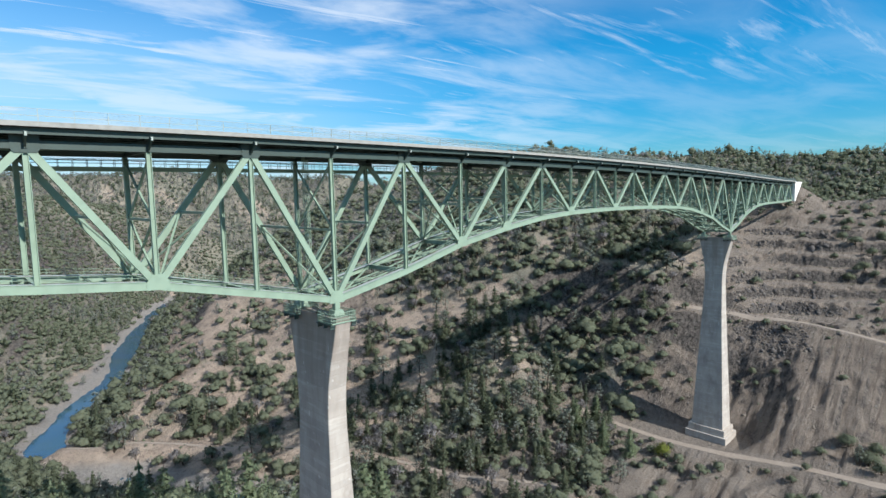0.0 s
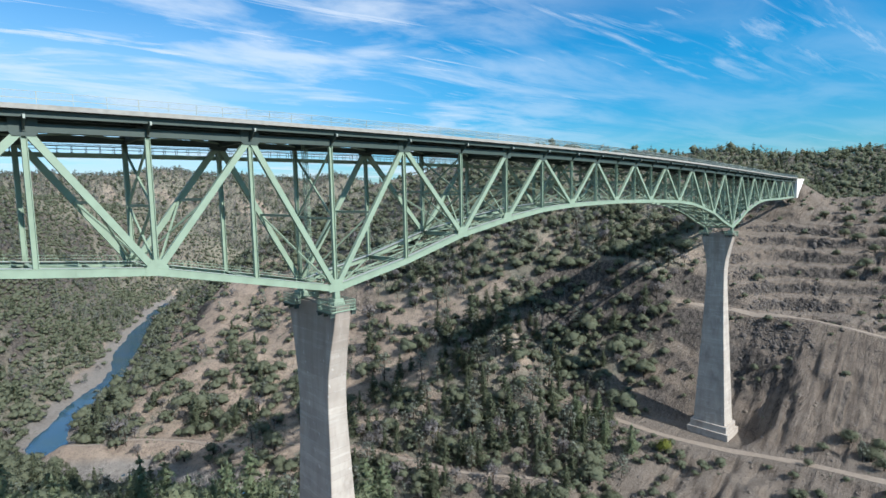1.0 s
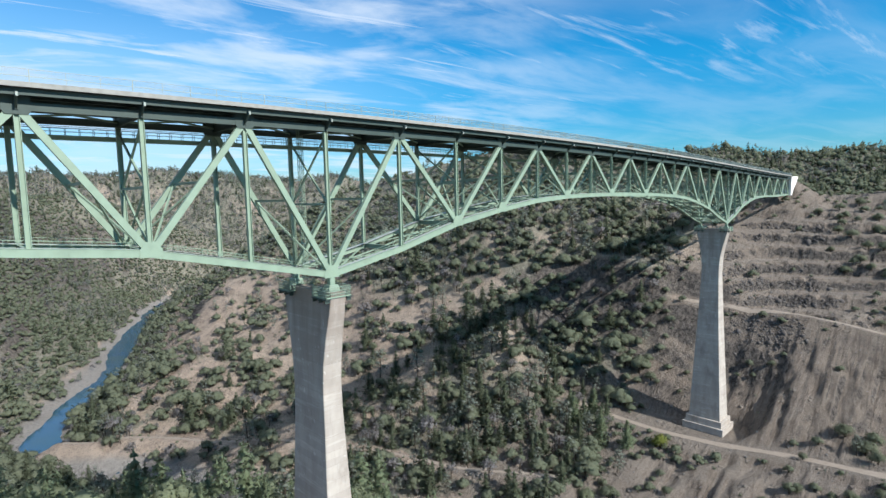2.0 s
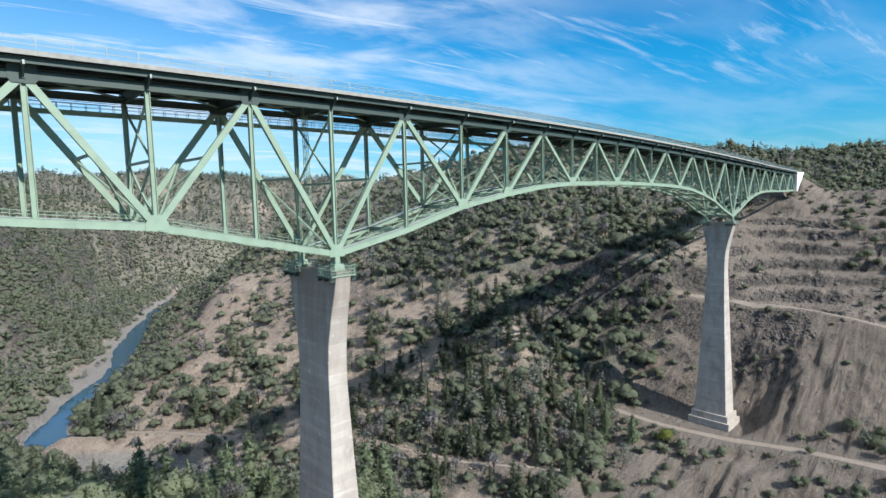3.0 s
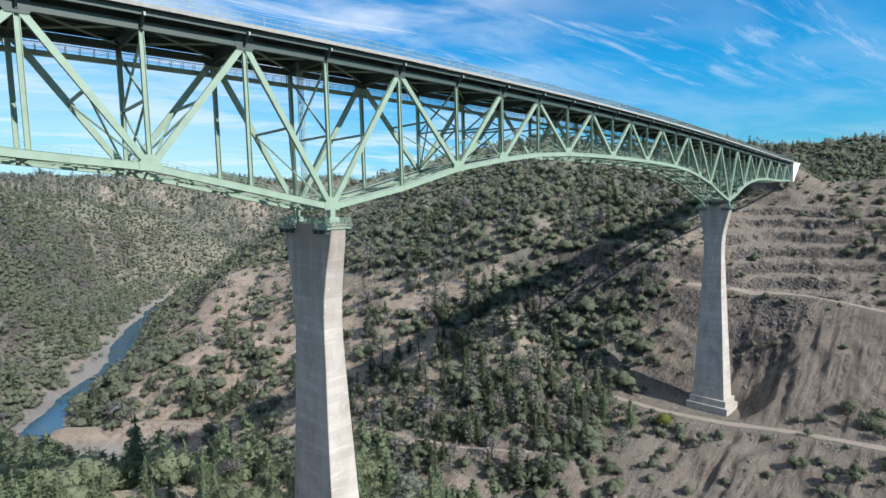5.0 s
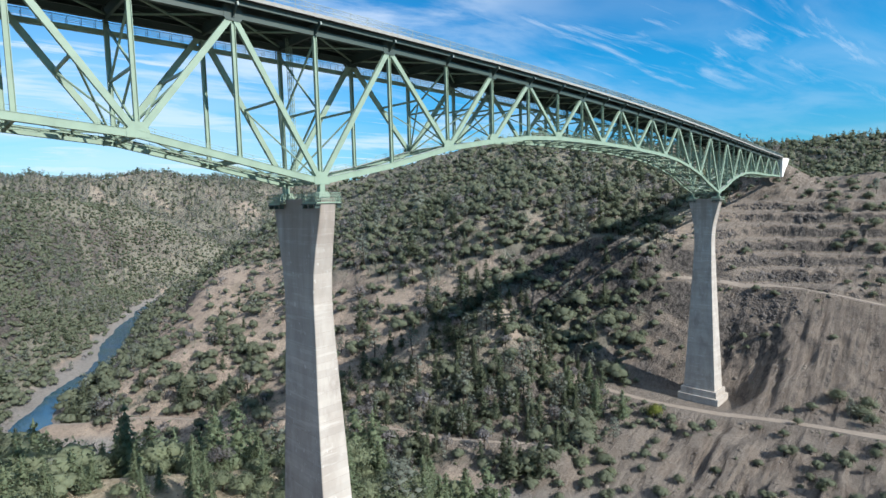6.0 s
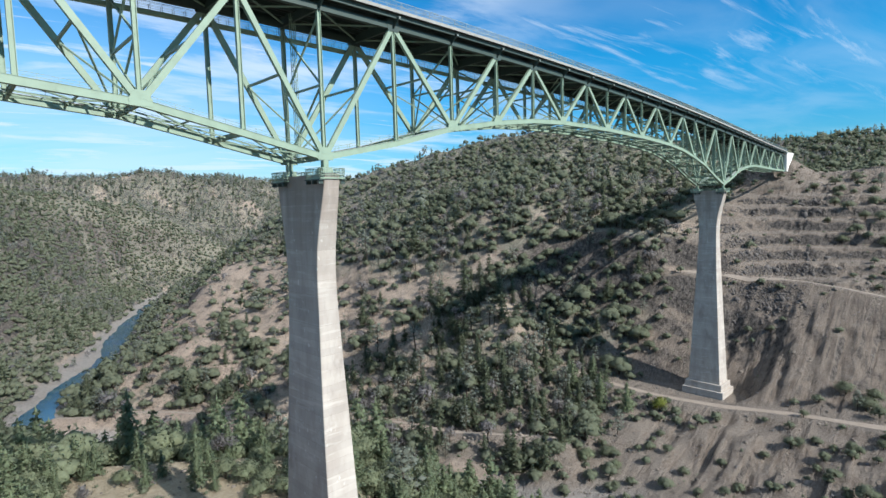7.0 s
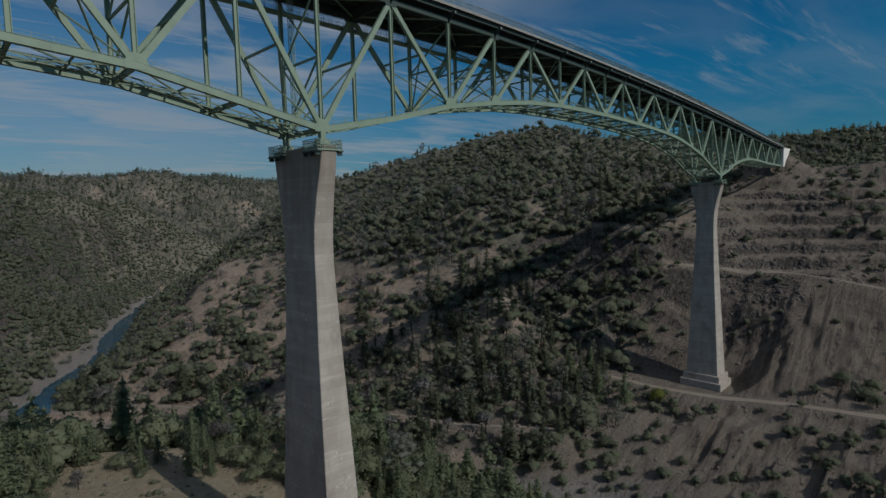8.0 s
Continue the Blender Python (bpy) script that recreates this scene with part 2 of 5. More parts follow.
rills = k.math("MULTIPLY", k.noise(0.34, 5, 0.6, (0.12, 1.0, 0.12)), k.math("MULTIPLY", fresh.outputs["Fac"], 1.1))
GROUND = k.colour(c).bump(k.math("ADD", k.noise(0.55, 10, 0.8), rills), 1.0, 1.8).mat

k = Nodes("dirt_track", 0.95, 0, 0.15)
TRACK = k.colour(k.mix(k.step(k.noise(0.4, 6, 0.7), 0.3, 0.7), (0.276, 0.237, 0.198), (0.229, 0.194, 0.158))).bump(k.noise(1.2, 5), 0.4, 0.2).mat

k = Nodes("river_water", 0.08, 0, 0.5)
WATER = k.colour(k.mix(k.step(k.noise(0.03, 4), 0.35, 0.65), (0.016, 0.062, 0.120), (0.028, 0.070, 0.095))).bump(k.noise(0.7, 4), 0.12, 0.15).mat

k = Nodes("loose_rock", 0.9, 0, 0.2)
ROCK = k.colour(k.mix(k.step(k.noise(0.4, 6, 0.7), 0.35, 0.7), (0.205, 0.178, 0.150), (0.118, 0.104, 0.091))).bump(k.noise(2.0, 5), 0.5, 0.2).mat

k = Nodes("dark_broken_rock", 0.9, 0, 0.2)
CRAG = k.colour(k.mix(k.step(k.noise(0.5, 6, 0.7), 0.35, 0.7), (0.125, 0.114, 0.106), (0.058, 0.054, 0.053))).bump(k.noise(2.0, 5), 0.6, 0.2).mat


# ---------------------------------------------------------------- building helpers
def mesh_of(name, bm, mat, smooth=False):
    me = bpy.data.meshes.new(name)
    bm.to_mesh(me)
    bm.free()
    me.materials.append(mat)
    if smooth:
        me.shade_smooth()
    return me


def part(name, bm, mat, parent, label="", smooth=False):
    """Links a bmesh as one mesh object under a thing or a part."""
    ob = new(name, mesh_of(name, bm, mat, smooth))
    ob.parent = parent
    if label:
        tagged(ob, label)
    return ob


def thing(name, label, category, group="", kind="", at=(0, 0, 0)):
    ob = new(name)
    ob.location = at
    return tagged(ob, label, category, group, kind)


def beam(bm, a, b, w, h, side=(0, 1, 0), cut=0.0):
    """A box member from a to b: w along side, h across both."""
    a, b = Vector(a), Vector(b)
    d = (b - a).normalized()
    s = Vector(side)
    s = (s - d * s.dot(d)).normalized()
    u = d.cross(s)
    a, b = a + d * cut, b - d * cut
    ring = [(-w / 2, -h / 2), (w / 2, -h / 2), (w / 2, h / 2), (-w / 2, h / 2)]
    va = [bm.verts.new(a + s * i + u * j) for i, j in ring]
    vb = [bm.verts.new(b + s * i + u * j) for i, j in ring]
    for i in range(4):
        bm.faces.new((va[i], va[(i + 1) % 4], vb[(i + 1) % 4], vb[i]))
    bm.faces.new(va[::-1])
    bm.faces.new(vb)


def ibeam(bm, a, b, w, h, side, t=0.06):
    """A rolled section: web and two flanges; w is the flange's width along side."""
    a, b = Vector(a), Vector(b)
    d = (b - a).normalized()
    s = Vector(side)
    s = (s - d * s.dot(d)).normalized()
    u = d.cross(s)
    beam(bm, a, b, t, h - 2 * t, s)
    for k in (-1, 1):
        o = u * (k * (h / 2 - t / 2))
        beam(bm, a + o, b + o, w, t, s)


def box(bm, lo, hi):
    x, y = (lo[0] + hi[0]) / 2, (lo[1] + hi[1]) / 2
    beam(bm, (x, y, lo[2]), (x, y, hi[2]), hi[0] - lo[0], hi[1] - lo[1], (1, 0, 0))


# ---------------------------------------------------------------- the land
def seg_dist(X, Y, line):
    """Distance to a polyline of (x, y, value...) and the value at the nearest place; also the side."""
    best = np.full(X.shape, 1e9)
    val = np.zeros(X.shape)
    side = np.zeros(X.shape)
    for p, q in zip(line[:-1], line[1:]):
        dx, dy = q[0] - p[0], q[1] - p[1]
        t = np.clip(((X - p[0]) * dx + (Y - p[1]) * dy) / (dx * dx + dy * dy), 0, 1)
        ex, ey = X - p[0] - t * dx, Y - p[1] - t * dy
        d = np.hypot(ex, ey)
        near = d < best
        best = np.where(near, d, best)
        val = np.where(near, p[2] + t * (q[2] - p[2]), val)
        side = np.where(near, np.sign(dy * ex - dx * ey), side)
    return best, val, side


def ridge(X, Y, line, fall):
    """Ground that falls away from a crest of (x, y, z); fall gives the drop at a distance."""
    h = np.full(X.shape, -1e3)
    for p, q in zip(line[:-1], line[1:]):
        d, z, _ = seg_dist(X, Y, [p, q])
        h = np.maximum(h, z - fall(d))
    return h


def smooth01(v, lo, hi):
    t = np.clip((v - lo) / (hi - lo), 0, 1)
    return t * t * (3 - 2 * t)


def softmax2(a, b, k):
    return np.logaddexp(a / k, b / k) * k


def lattice(ix, iy, seed):
    h = (ix * 374761393 + iy * 668265263 + seed * 974711) & 0xFFFFFFFF
    h = ((h ^ (h >> 13)) * 1274126177) & 0xFFFFFFFF
    return ((h ^ (h >> 16)) & 0xFFFF) / 32767.5 - 1


def value_noise(X, Y, size, seed):
    gx, gy = X / size, Y / size
    ix, iy = np.floor(gx).astype(np.int64), np.floor(gy).astype(np.int64)
    fx, fy = gx - ix, gy - iy
    fx, fy = fx * fx * (3 - 2 * fx), fy * fy * (3 - 2 * fy)
    a, b = lattice(ix, iy, seed), lattice(ix + 1, iy, seed)
    c, d = lattice(ix, iy + 1, seed), lattice(ix + 1, iy + 1, seed)
    return (a * (1 - fx) + b * fx) * (1 - fy) + (c * (1 - fx) + d * fx) * fy


def fbm(X, Y, size, seed, octaves=4):
    out, amp = 0, 1.0
    for o in range(octaves):
        out = out + amp * value_noise(X + 37.1 * o, Y - 19.7 * o, size, seed + o)
        size, amp = size / 2.03, amp * 0.5
    return out


RIVER = [(1500, 900, 9), (900, 960, 9), (600, 925, 9), (420, 895, 9), (300, 875, 9), (220, 830, 8), (173, 745, 7), (142, 686, 6.5), (115, 622, 7), (90, 559, 8.5), (74, 512, 7), (54, 465, 6), (34, 437, 6.5),
         (14, 404, 8.5), (1, 380, 9.5), (-8, 355, 9), (-10, 328, 7.5), (4, 296, 5), (27, 258, 4), (50, 212, 3.5), (72, 166, 3.5), (122, 85, 4), (140, 0, 6), (135, -120, 8), (70, -320, 10), (-60, -700, 12)]
EAST = [(120, 580, 10), (199, 560, 84), (271, 550, 112), (334, 490, 168), (377, 430, 184), (420, 343, 208), (447, 264, 219), (452, 180, 200),
        (490, 80, 172), (495, 25, 165), (510, -50, 161), (545, -140, 154), (640, -300, 152), (760, -700, 165)]
BEHIND = [(585, 410, 203), (640, 285, 216), (695, 160, 212), (720, 79, 201), (745, -60, 199), (800, -400, 205)]
WEST = [(-420, 60, 165), (-250, 300, 150), (-160, 560, 172), (-60, 720, 188), (30, 755, 186), (85, 765, 138), (120, 775, 88)]
FOLD = [(-60, 720, 188), (20, 880, 200), (110, 960, 200), (245, 1020, 164), (360, 1060, 108), (455, 1060, 56)]
FAR = [(-300, 1400, 246), (91, 1420, 246), (293, 1480, 242), (463, 1440, 240), (671, 1350, 224), (850, 1150, 208), (1100, 900, 204)]
NEAR = [(-330, -500, 175), (-300, -120, 170), (-215, -20, 160), (-110, -30, 95), (-50, 70, 62), (-30, 145, 48), (5, 140, 36), (35, 130, 12)]
ROAD = [(238, 96, 27), (238, 70, 26), (236, 40, 25), (241, 6, 25), (248, -25, 27), (249, -60, 29), (262, -130, 32), (300, -260, 40)]
APPROACH = [(492, 46, 169), (540, 62, 170), (640, 90, 172)]
BENCH = [(318, 62, 87), (326, 32, 85), (328, 8, 84), (331, -12, 82.5), (333, -33, 79.5), (335, -52, 76), (338, -80, 72)]
SPOIL = [(342, -27, 84), (312, -21, 61), (284, -14, 38), (270, -10, 28)]
MEADOW = [(-30, 92, 55), (-6, 78, 53), (16, 68, 50)]
TRAIL = [(-2, 318, 9), (13, 299, 10), (22, 302, 10), (43, 278, 10.5), (55, 261, 11), (62, 244, 11.5), (92, 210, 14), (125, 150, 15), (140, 100, 16), (165, 60, 18)]


def land(X, Y):
    """Height of the ground at arrays X, Y."""
    dr, half, side = seg_dist(X, Y, RIVER)
    dr = dr + 3.0 * fbm(X, Y, 30, 5, 3)
    hills = ridge(X, Y, EAST, lambda d: 0.55 * np.minimum(d, 170) + 0.80 * np.maximum(d - 170, 0))
    for line, slope in ((BEHIND, 0.40), (WEST, 0.66), (FOLD, 0.66), (NEAR, 0.45), (FAR, 0.42)):
        hills = softmax2(hills, ridge(X, Y, line, lambda d: slope * d), 6)
    out = np.maximum(dr - half, 0)
    # side < 0 is the bank with the bare spur; hills rise from the water, none stands in it
    bank = np.where(side > 0, 0.10 * np.minimum(out, 60), 0.30 * np.minimum(out, 90) + 0.05 * np.maximum(out - 90, 0))
    h = softmax2(hills, bank, 4)
    bar = np.where(side > 0, 11.0 + 18.0 * np.exp(-((Y - 485) / 38) ** 2), 3.0)
    lid = 0.05 * out + 0.50 * np.maximum(out - bar, 0) + 0.6 * np.maximum(out - 60, 0) + 3.0
    h = -softmax2(-h, -lid, 4)
    # a rock buttress behind the far pier, and a spoil ridge beside it
    h = h + 4.0 * np.exp(-((X - 316) / 24) ** 2 - ((Y - 14) / 26) ** 2) * smooth01(X, 282, 300)
    h = softmax2(h, ridge(X, Y, SPOIL, lambda d: 0.62 * d), 3)
    plain = h
    rough = smooth01(out, 5, 70)
    gully = np.abs(fbm(X, Y, 110, 11, 3))
    h = h + rough * ((7.0 + 12.0 * smooth01(out, 90, 220) * (side > 0)) * fbm(X, Y, 130, 3, 4) - 5.0 * gully * smooth01(h, 25, 80) + 1.2 * fbm(X, Y, 14, 8, 3))
    # stepped cuts on the slope over the far pier
    cut = smooth01(X, 262, 280) * (1 - smooth01(X, 440, 475)) * smooth01(Y, -230, -150) * (1 - smooth01(Y, 30, 75)) * smooth01(plain, 62, 76)
    g = (plain + 3.4 * fbm(X, Y, 85, 21, 3)) / 9.0
    f = g - np.floor(g)
    terrace = 9.0 * (np.floor(g) + 0.30 * f + 0.70 * smooth01(f, 0.38, 0.80)) + smooth01(f, 0.45, 0.7) * 1.7 * fbm(X, Y, 6, 23, 3)
    h = h + cut * (terrace - h) * (0.84 + 0.16 * np.clip(2 * value_noise(X, Y, 38, 27), -1, 1))
    # rough, slipped ground on the whole cut slope
    slip = smooth01(X, 150, 200) * (1 - smooth01(X, 470, 520)) * (1 - smooth01(Y, 30, 80)) * smooth01(Y, -330, -250) * (1 - 0.85 * cut)
    h = h + slip * (3.2 * (0.45 - np.abs(fbm(X * 0.7, Y, 21, 61, 3))) + 1.1 * (0.4 - np.abs(fbm(X, Y, 6, 63, 2))))
    # a broken rock face under the track, and crags along the risers
    crag = 0.5 - np.abs(value_noise(X * 0.45, Y, 5.0, 91)) - 0.5 * np.abs(value_noise(X * 0.6, Y, 2.6, 93))
    face = np.exp(-((X - 319) / 9) ** 2 - ((Y - 6) / 15) ** 2)
    h = h + face * (6.0 * crag - 1.0)
    riser = cut * smooth01(f, 0.32, 0.48) * (1 - smooth01(f, 0.76, 0.90))
    h = h + riser * 3.6 * crag * (0.25 + 0.75 * smooth01(value_noise(X, Y, 34, 95), -0.2, 0.3))
    # the channel
    h = np.maximum(h, 0.07 * np.minimum(out, 40) + 0.2)
    shore = smooth01(out, 0, 22)
    h = np.where(out <= 0, -1.6, np.minimum(h, 0.12 * out + shore * h) - 0.5 * (1 - shore))
    # roads cut into the slope, and the pad of the far pier
    loose = 2.5 * fbm(X, Y, 18, 81, 3)
    for line, flat, up, down in ((MEADOW, 17.0, 0.25, 0.55), (TRAIL, 2.0, 0.6, 0.5), (APPROACH, 8.0, 0.5, 0.75), (BENCH, 2.6, 1.25, 0.75), (ROAD, 4.5, 0.9, 0.75),
                                 ([(242, 60, 25), (254, 28, 24), (258, 12, 24)], 11.0, 0.95, 0.7)):
        d, z, side = seg_dist(X, Y, line)
        # below the service road the bank runs down to the water
        up = np.where(side > 0, -0.20 + 1.1 * smooth01(Y, 78, 125), up) if line is ROAD else up
        far = np.maximum(d - flat, 0)
        skin = loose * smooth01(far, 2, 16)
        if flat == 11.0:
            skin = skin + 3.0 * smooth01(far, 2, 20) * (0.4 - np.abs(value_noise(X * 0.2 + 2 * fbm(X, Y, 20, 84, 2), Y, 10, 83) - 0.5 * np.abs(fbm(X, Y, 5, 85, 2))))
        made = -softmax2(-h, -(z + up * far + skin), 1.2)
        made = softmax2(made, z - down * far + skin, 1.2)
        h = h + (1 - smooth01(d, 40, 85)) * (made - h)
        h = h + (1 - smooth01(d, flat * 0.7, flat * 1.4)) * (z - h)
    # water-worn runnels below and above the service road
    runs = smooth01(X, 165, 195) * (1 - smooth01(X, 300, 330)) * (1 - smooth01(Y, 10, 45)) * smooth01(Y, -260, -200) * (1 - 0.9 * cut)
    d, _, _ = seg_dist(X, Y, ROAD)
    runs = runs * smooth01(d, 4, 13) * smooth01(np.hypot(X - 256, Y - 18), 18, 34)
    h = h - runs * 2.6 * np.abs(value_noise(X * 0.13 + 3 * value_noise(X, Y, 30, 41), Y, 6.5, 40)) - runs * 2.4 * np.abs(value_noise(X * 0.16 + 1.5 * value_noise(X, Y, 17, 44), Y, 4.6, 42))
    foot = 1 - smooth01(np.hypot(X, Y - 7), 12, 30)
    h = h + foot * (38.5 - h)
    return h


def graded(lo, fine_lo, fine_hi, hi, step, grow):
    mid = list(np.arange(fine_lo, fine_hi + step / 2, step))
    a, s = mid[-1], step
    while a < hi:
        s *= grow
        a += s
        mid.append(a)
    a, s = mid[0], step
    while a > lo:
        s *= grow
        a -= s
        mid.insert(0, a)
    return np.array(mid)


gx = graded(-3500, -70, 470, 4200, 2.5, 1.055)
gx = np.concatenate([gx[gx < 272], np.arange(272, 460, 1.3), gx[gx >= 460]])
gy = graded(-3500, -130, 330, 4200, 2.3, 1.055)
gy = np.concatenate([gy[gy < -75], np.arange(-75, 32, 1.25), gy[gy >= 32]])
GX, GY = np.meshgrid(gx, gy)
GZ = land(GX, GY)


def grid_mesh(name, X, Y, Z, mat):
    ny, nx = X.shape
    me = bpy.data.meshes.new(name)
    co = np.stack([X, Y, Z], -1).reshape(-1, 3).astype(np.float32)
    i = np.arange(nx * ny).reshape(ny, nx)
    quads = np.stack([i[:-1, :-1], i[:-1, 1:], i[1:, 1:], i[1:, :-1]], -1).reshape(-1, 4)
    me.vertices.add(len(co))
    me.vertices.foreach_set("co", co.ravel())
    me.loops.add(quads.size)
    me.loops.foreach_set("vertex_index", quads.ravel().astype(np.int32))
    me.polygons.add(len(quads))
    me.polygons.foreach_set("loop_start", np.arange(0, quads.size, 4, dtype=np.int32))
    me.update(calc_edges=True)
    me.shade_smooth()
    me.materials.append(mat)
    return me


def cover(x, y, z):
    """How densely wooded the ground is, 0 to 1, and how tall and of what mix."""
    dr, half, side = seg_dist(x, y, RIVER)
    droad, _, _ = seg_dist(x, y, ROAD)
    dtrail, _, _ = seg_dist(x, y, TRAIL)
    patch = fbm(x, y, 45, 51, 3)
    fine = fbm(x, y, 16, 57, 2)
    west = (side > 0) & (y > 180)
    near = (side > 0) & (y <= 180)
    # bare spur above the river: round oaks standing apart
    spur = (1 - smooth01(z, 55, 120)) * smooth01(y, 150, 215) * (~west & ~near)
    wooded = 0.86 + 0.14 * patch + 0.28 * fine + 0.30 * smooth01(z, 110, 160)
    d = wooded * (1 - spur) + spur * (0.43 + 0.12 * patch + 0.30 * fine)
    # quarried slope over the far pier, nearly bare
    cutslope = smooth01(x, 205, 245) * (1 - smooth01(x, 505, 550)) * (1 - smooth01(y, 45, 85))
    d = d * (1 - cutslope) + cutslope * (0.035 + 0.09 * fine + 0.08 * patch + 0.45 * smooth01(x, 425, 500))
    lower = smooth01(x, 120, 150) * (1 - smooth01(x, 235, 250)) * (1 - smooth01(y, 30, 70))
    d = d * (1 - lower) + lower * (0.34 + 0.3 * patch + 0.2 * fine)
    d = np.where(west, np.where(np.hypot(x + 61, y + 93) > 1200, 1.1 + 0.45 * patch, 1.05 + 0.2 * patch), d)
    d = np.where(near, 0.78 + 0.5 * patch, d)
    d = np.where(near & ((np.hypot((x + 10) / 31, (y - 66) / 42) < 1 + 0.25 * fine) | (np.hypot(x + 61, y + 93) < 160)), 0.012, d)
    d = np.where((side < 0) & (dr < half + 38) & (y > 310), 0.95, d)
    d = np.where((dr < half + np.where(near, 7.5, 4.5)) | (droad < 6) | (dtrail < 5.5), 0, d)
    d = np.where(west & (dr < half + np.where(y < 420, 7, 10) + 18 * np.exp(-((y - 485) / 36) ** 2) + 8 * fine), 0.08, d)
    d = np.where(z < 1.3, 0, d)
    d = np.where(np.hypot(x - 256, y - 20) < 24, 0, d)
    d = np.where(np.hypot(x, y - 7) < 13, 0, d)
    dap, _, _ = seg_dist(x, y, APPROACH)
    dbe, _, _ = seg_dist(x, y, BENCH)
    d = np.where((dap < 13) | (dbe < 4), 0, d)
    return np.clip(d, 0, 1), spur, cutslope + lower, west, near


ground = grid_mesh("ground", GX, GY, GZ, GROUND)
# leaf litter and undergrowth lie where the woods are close
shade = cover(GX.ravel(), GY.ravel(), GZ.ravel())[0]
ground.attributes.new("woods", "FLOAT", "POINT").data.foreach_set("value", shade.astype(np.float32))
bank = smooth01(GX, 112, 145) * (1 - smooth01(GX, 240, 255)) * (1 - smooth01(GY, 95, 135)) * smooth01(GY, -300, -200)
quarried = np.clip(cover(GX.ravel(), GY.ravel(), GZ.ravel())[2] + bank.ravel(), 0, 1)
ground.attributes.new("quarried", "FLOAT", "POINT").data.foreach_set("value", quarried.astype(np.float32))
meadow = 1 - smooth01(seg_dist(GX.ravel(), GY.ravel(), MEADOW)[0], 16, 55)
ground.attributes.new("grass", "FLOAT", "POINT").data.foreach_set("value", meadow.astype(np.float32))
tagged(new("ground", ground), "dry brown canyon hillsides with bare soil and rock cuts", "hillside", kind="structure")


def ribbon(line, half, lift, step=4.0):
    """A strip laid on the ground along a polyline."""
    pts = []
    for p, q in zip(line[:-1], line[1:]):
        n = max(1, int(math.hypot(q[0] - p[0], q[1] - p[1]) / step))
        pts += [(p[0] + (q[0] - p[0]) * i / n, p[1] + (q[1] - p[1]) * i / n) for i in range(n)]
    pts.append(line[-1][:2])
    a = np.array(pts)
    for _ in range(8):
        a[1:-1] = (a[:-2] + 2 * a[1:-1] + a[2:]) / 4
    t = np.gradient(a, axis=0)
    t /= np.linalg.norm(t, axis=1, keepdims=True)
    nrm = np.stack([-t[:, 1], t[:, 0]], 1)
    wob = half * (1 + 0.25 * fbm(a[:, 0], a[:, 1], 12, 31, 2))
    rows = [a + nrm * (wob * k)[:, None] for k in (-1, -0.5, 0, 0.5, 1)]
    X, Y = np.stack([r[:, 0] for r in rows]), np.stack([r[:, 1] for r in rows])
    return X, Y, land(X, Y) + lift


tagged(new("road", grid_mesh("road", *ribbon(ROAD, 2.5, 0.12), TRACK)), "pale dirt service road past the bridge pier", "road", kind="structure")
tagged(new("road", grid_mesh("road", *ribbon(APPROACH, 6.5, 0.15), ASPHALT)), "dark asphalt road leading off the bridge", "road", kind="structure")
tagged(new("road", grid_mesh("road", *ribbon(BENCH, 1.9, 0.12), TRACK)), "pale dirt track along a cut bench", "road", kind="structure")
tagged(new("path", grid_mesh("path", *ribbon(TRAIL, 1.2, 0.08), TRACK)), "narrow pale footpath along the river bank", "path", kind="structure")

bm = bmesh.new()
bmesh.ops.create_grid(bm, x_segments=2, y_segments=2, size=1)
bmesh.ops.scale(bm, vec=(900, 1400, 1), verts=bm.verts)
water = new("water", mesh_of("water", bm, WATER))
water.location = (300, 500, -0.3)
tagged(water, "calm blue green river in a narrow channel", "river", kind="structure")


def ground_at(x, y):
    """Height of the ground sheet itself, between its corners."""
    i = np.clip(np.searchsorted(gx, x) - 1, 0, len(gx) - 2)
    j = np.clip(np.searchsorted(gy, y) - 1, 0, len(gy) - 2)
    u, v = (x - gx[i]) / (gx[i + 1] - gx[i]), (y - gy[j]) / (gy[j + 1] - gy[j])
    return (GZ[j, i] * (1 - u) + GZ[j, i + 1] * u) * (1 - v) + (GZ[j + 1, i] * (1 - u) + GZ[j + 1, i + 1] * u) * v

# ---------------------------------------------------------------- the bridge
PANEL, SIDE_PANEL, WIDE = 16.42, 16.23, 13.8
LAST = 28


def along(s):
    """Place along the bridge of panel point s; 0 and 16 are the piers."""
    x = s * PANEL if 0 <= s <= 16 else (s * SIDE_PANEL if s < 0 else 16 * PANEL + (s - 16) * SIDE_PANEL)
    if s < 0.4:
        return x - 1.0 + 1.0 * max(0.0, min(1.0, -s - 2))
    if s < 7.4:
        return x + 4.2 * math.sin(math.pi * (s - 0.4) / 7.0)
    if s < 16.2:
        return x - 4.7 * math.sin(math.pi * (s - 7.4) / 8.8)
    return x


def line(x, off=0.0, up=0.0):
    """A place on the bridge's gentle curve: off across from the sunny truss, up from the top chords."""
    h = x / 100
    y = 2.728 * h**2 - 0.301 * h**3 + 0.009 * h**4
    z = -0.666 * h**2 + 0.043 * h**3 + 0.007 * h**4
    dy = (5.456 * h - 0.903 * h**2 + 0.036 * h**3) / 100
    n = math.hypot(1, dy)
    return Vector((x - off * dy / n, y + off / n, DECK + z + up))


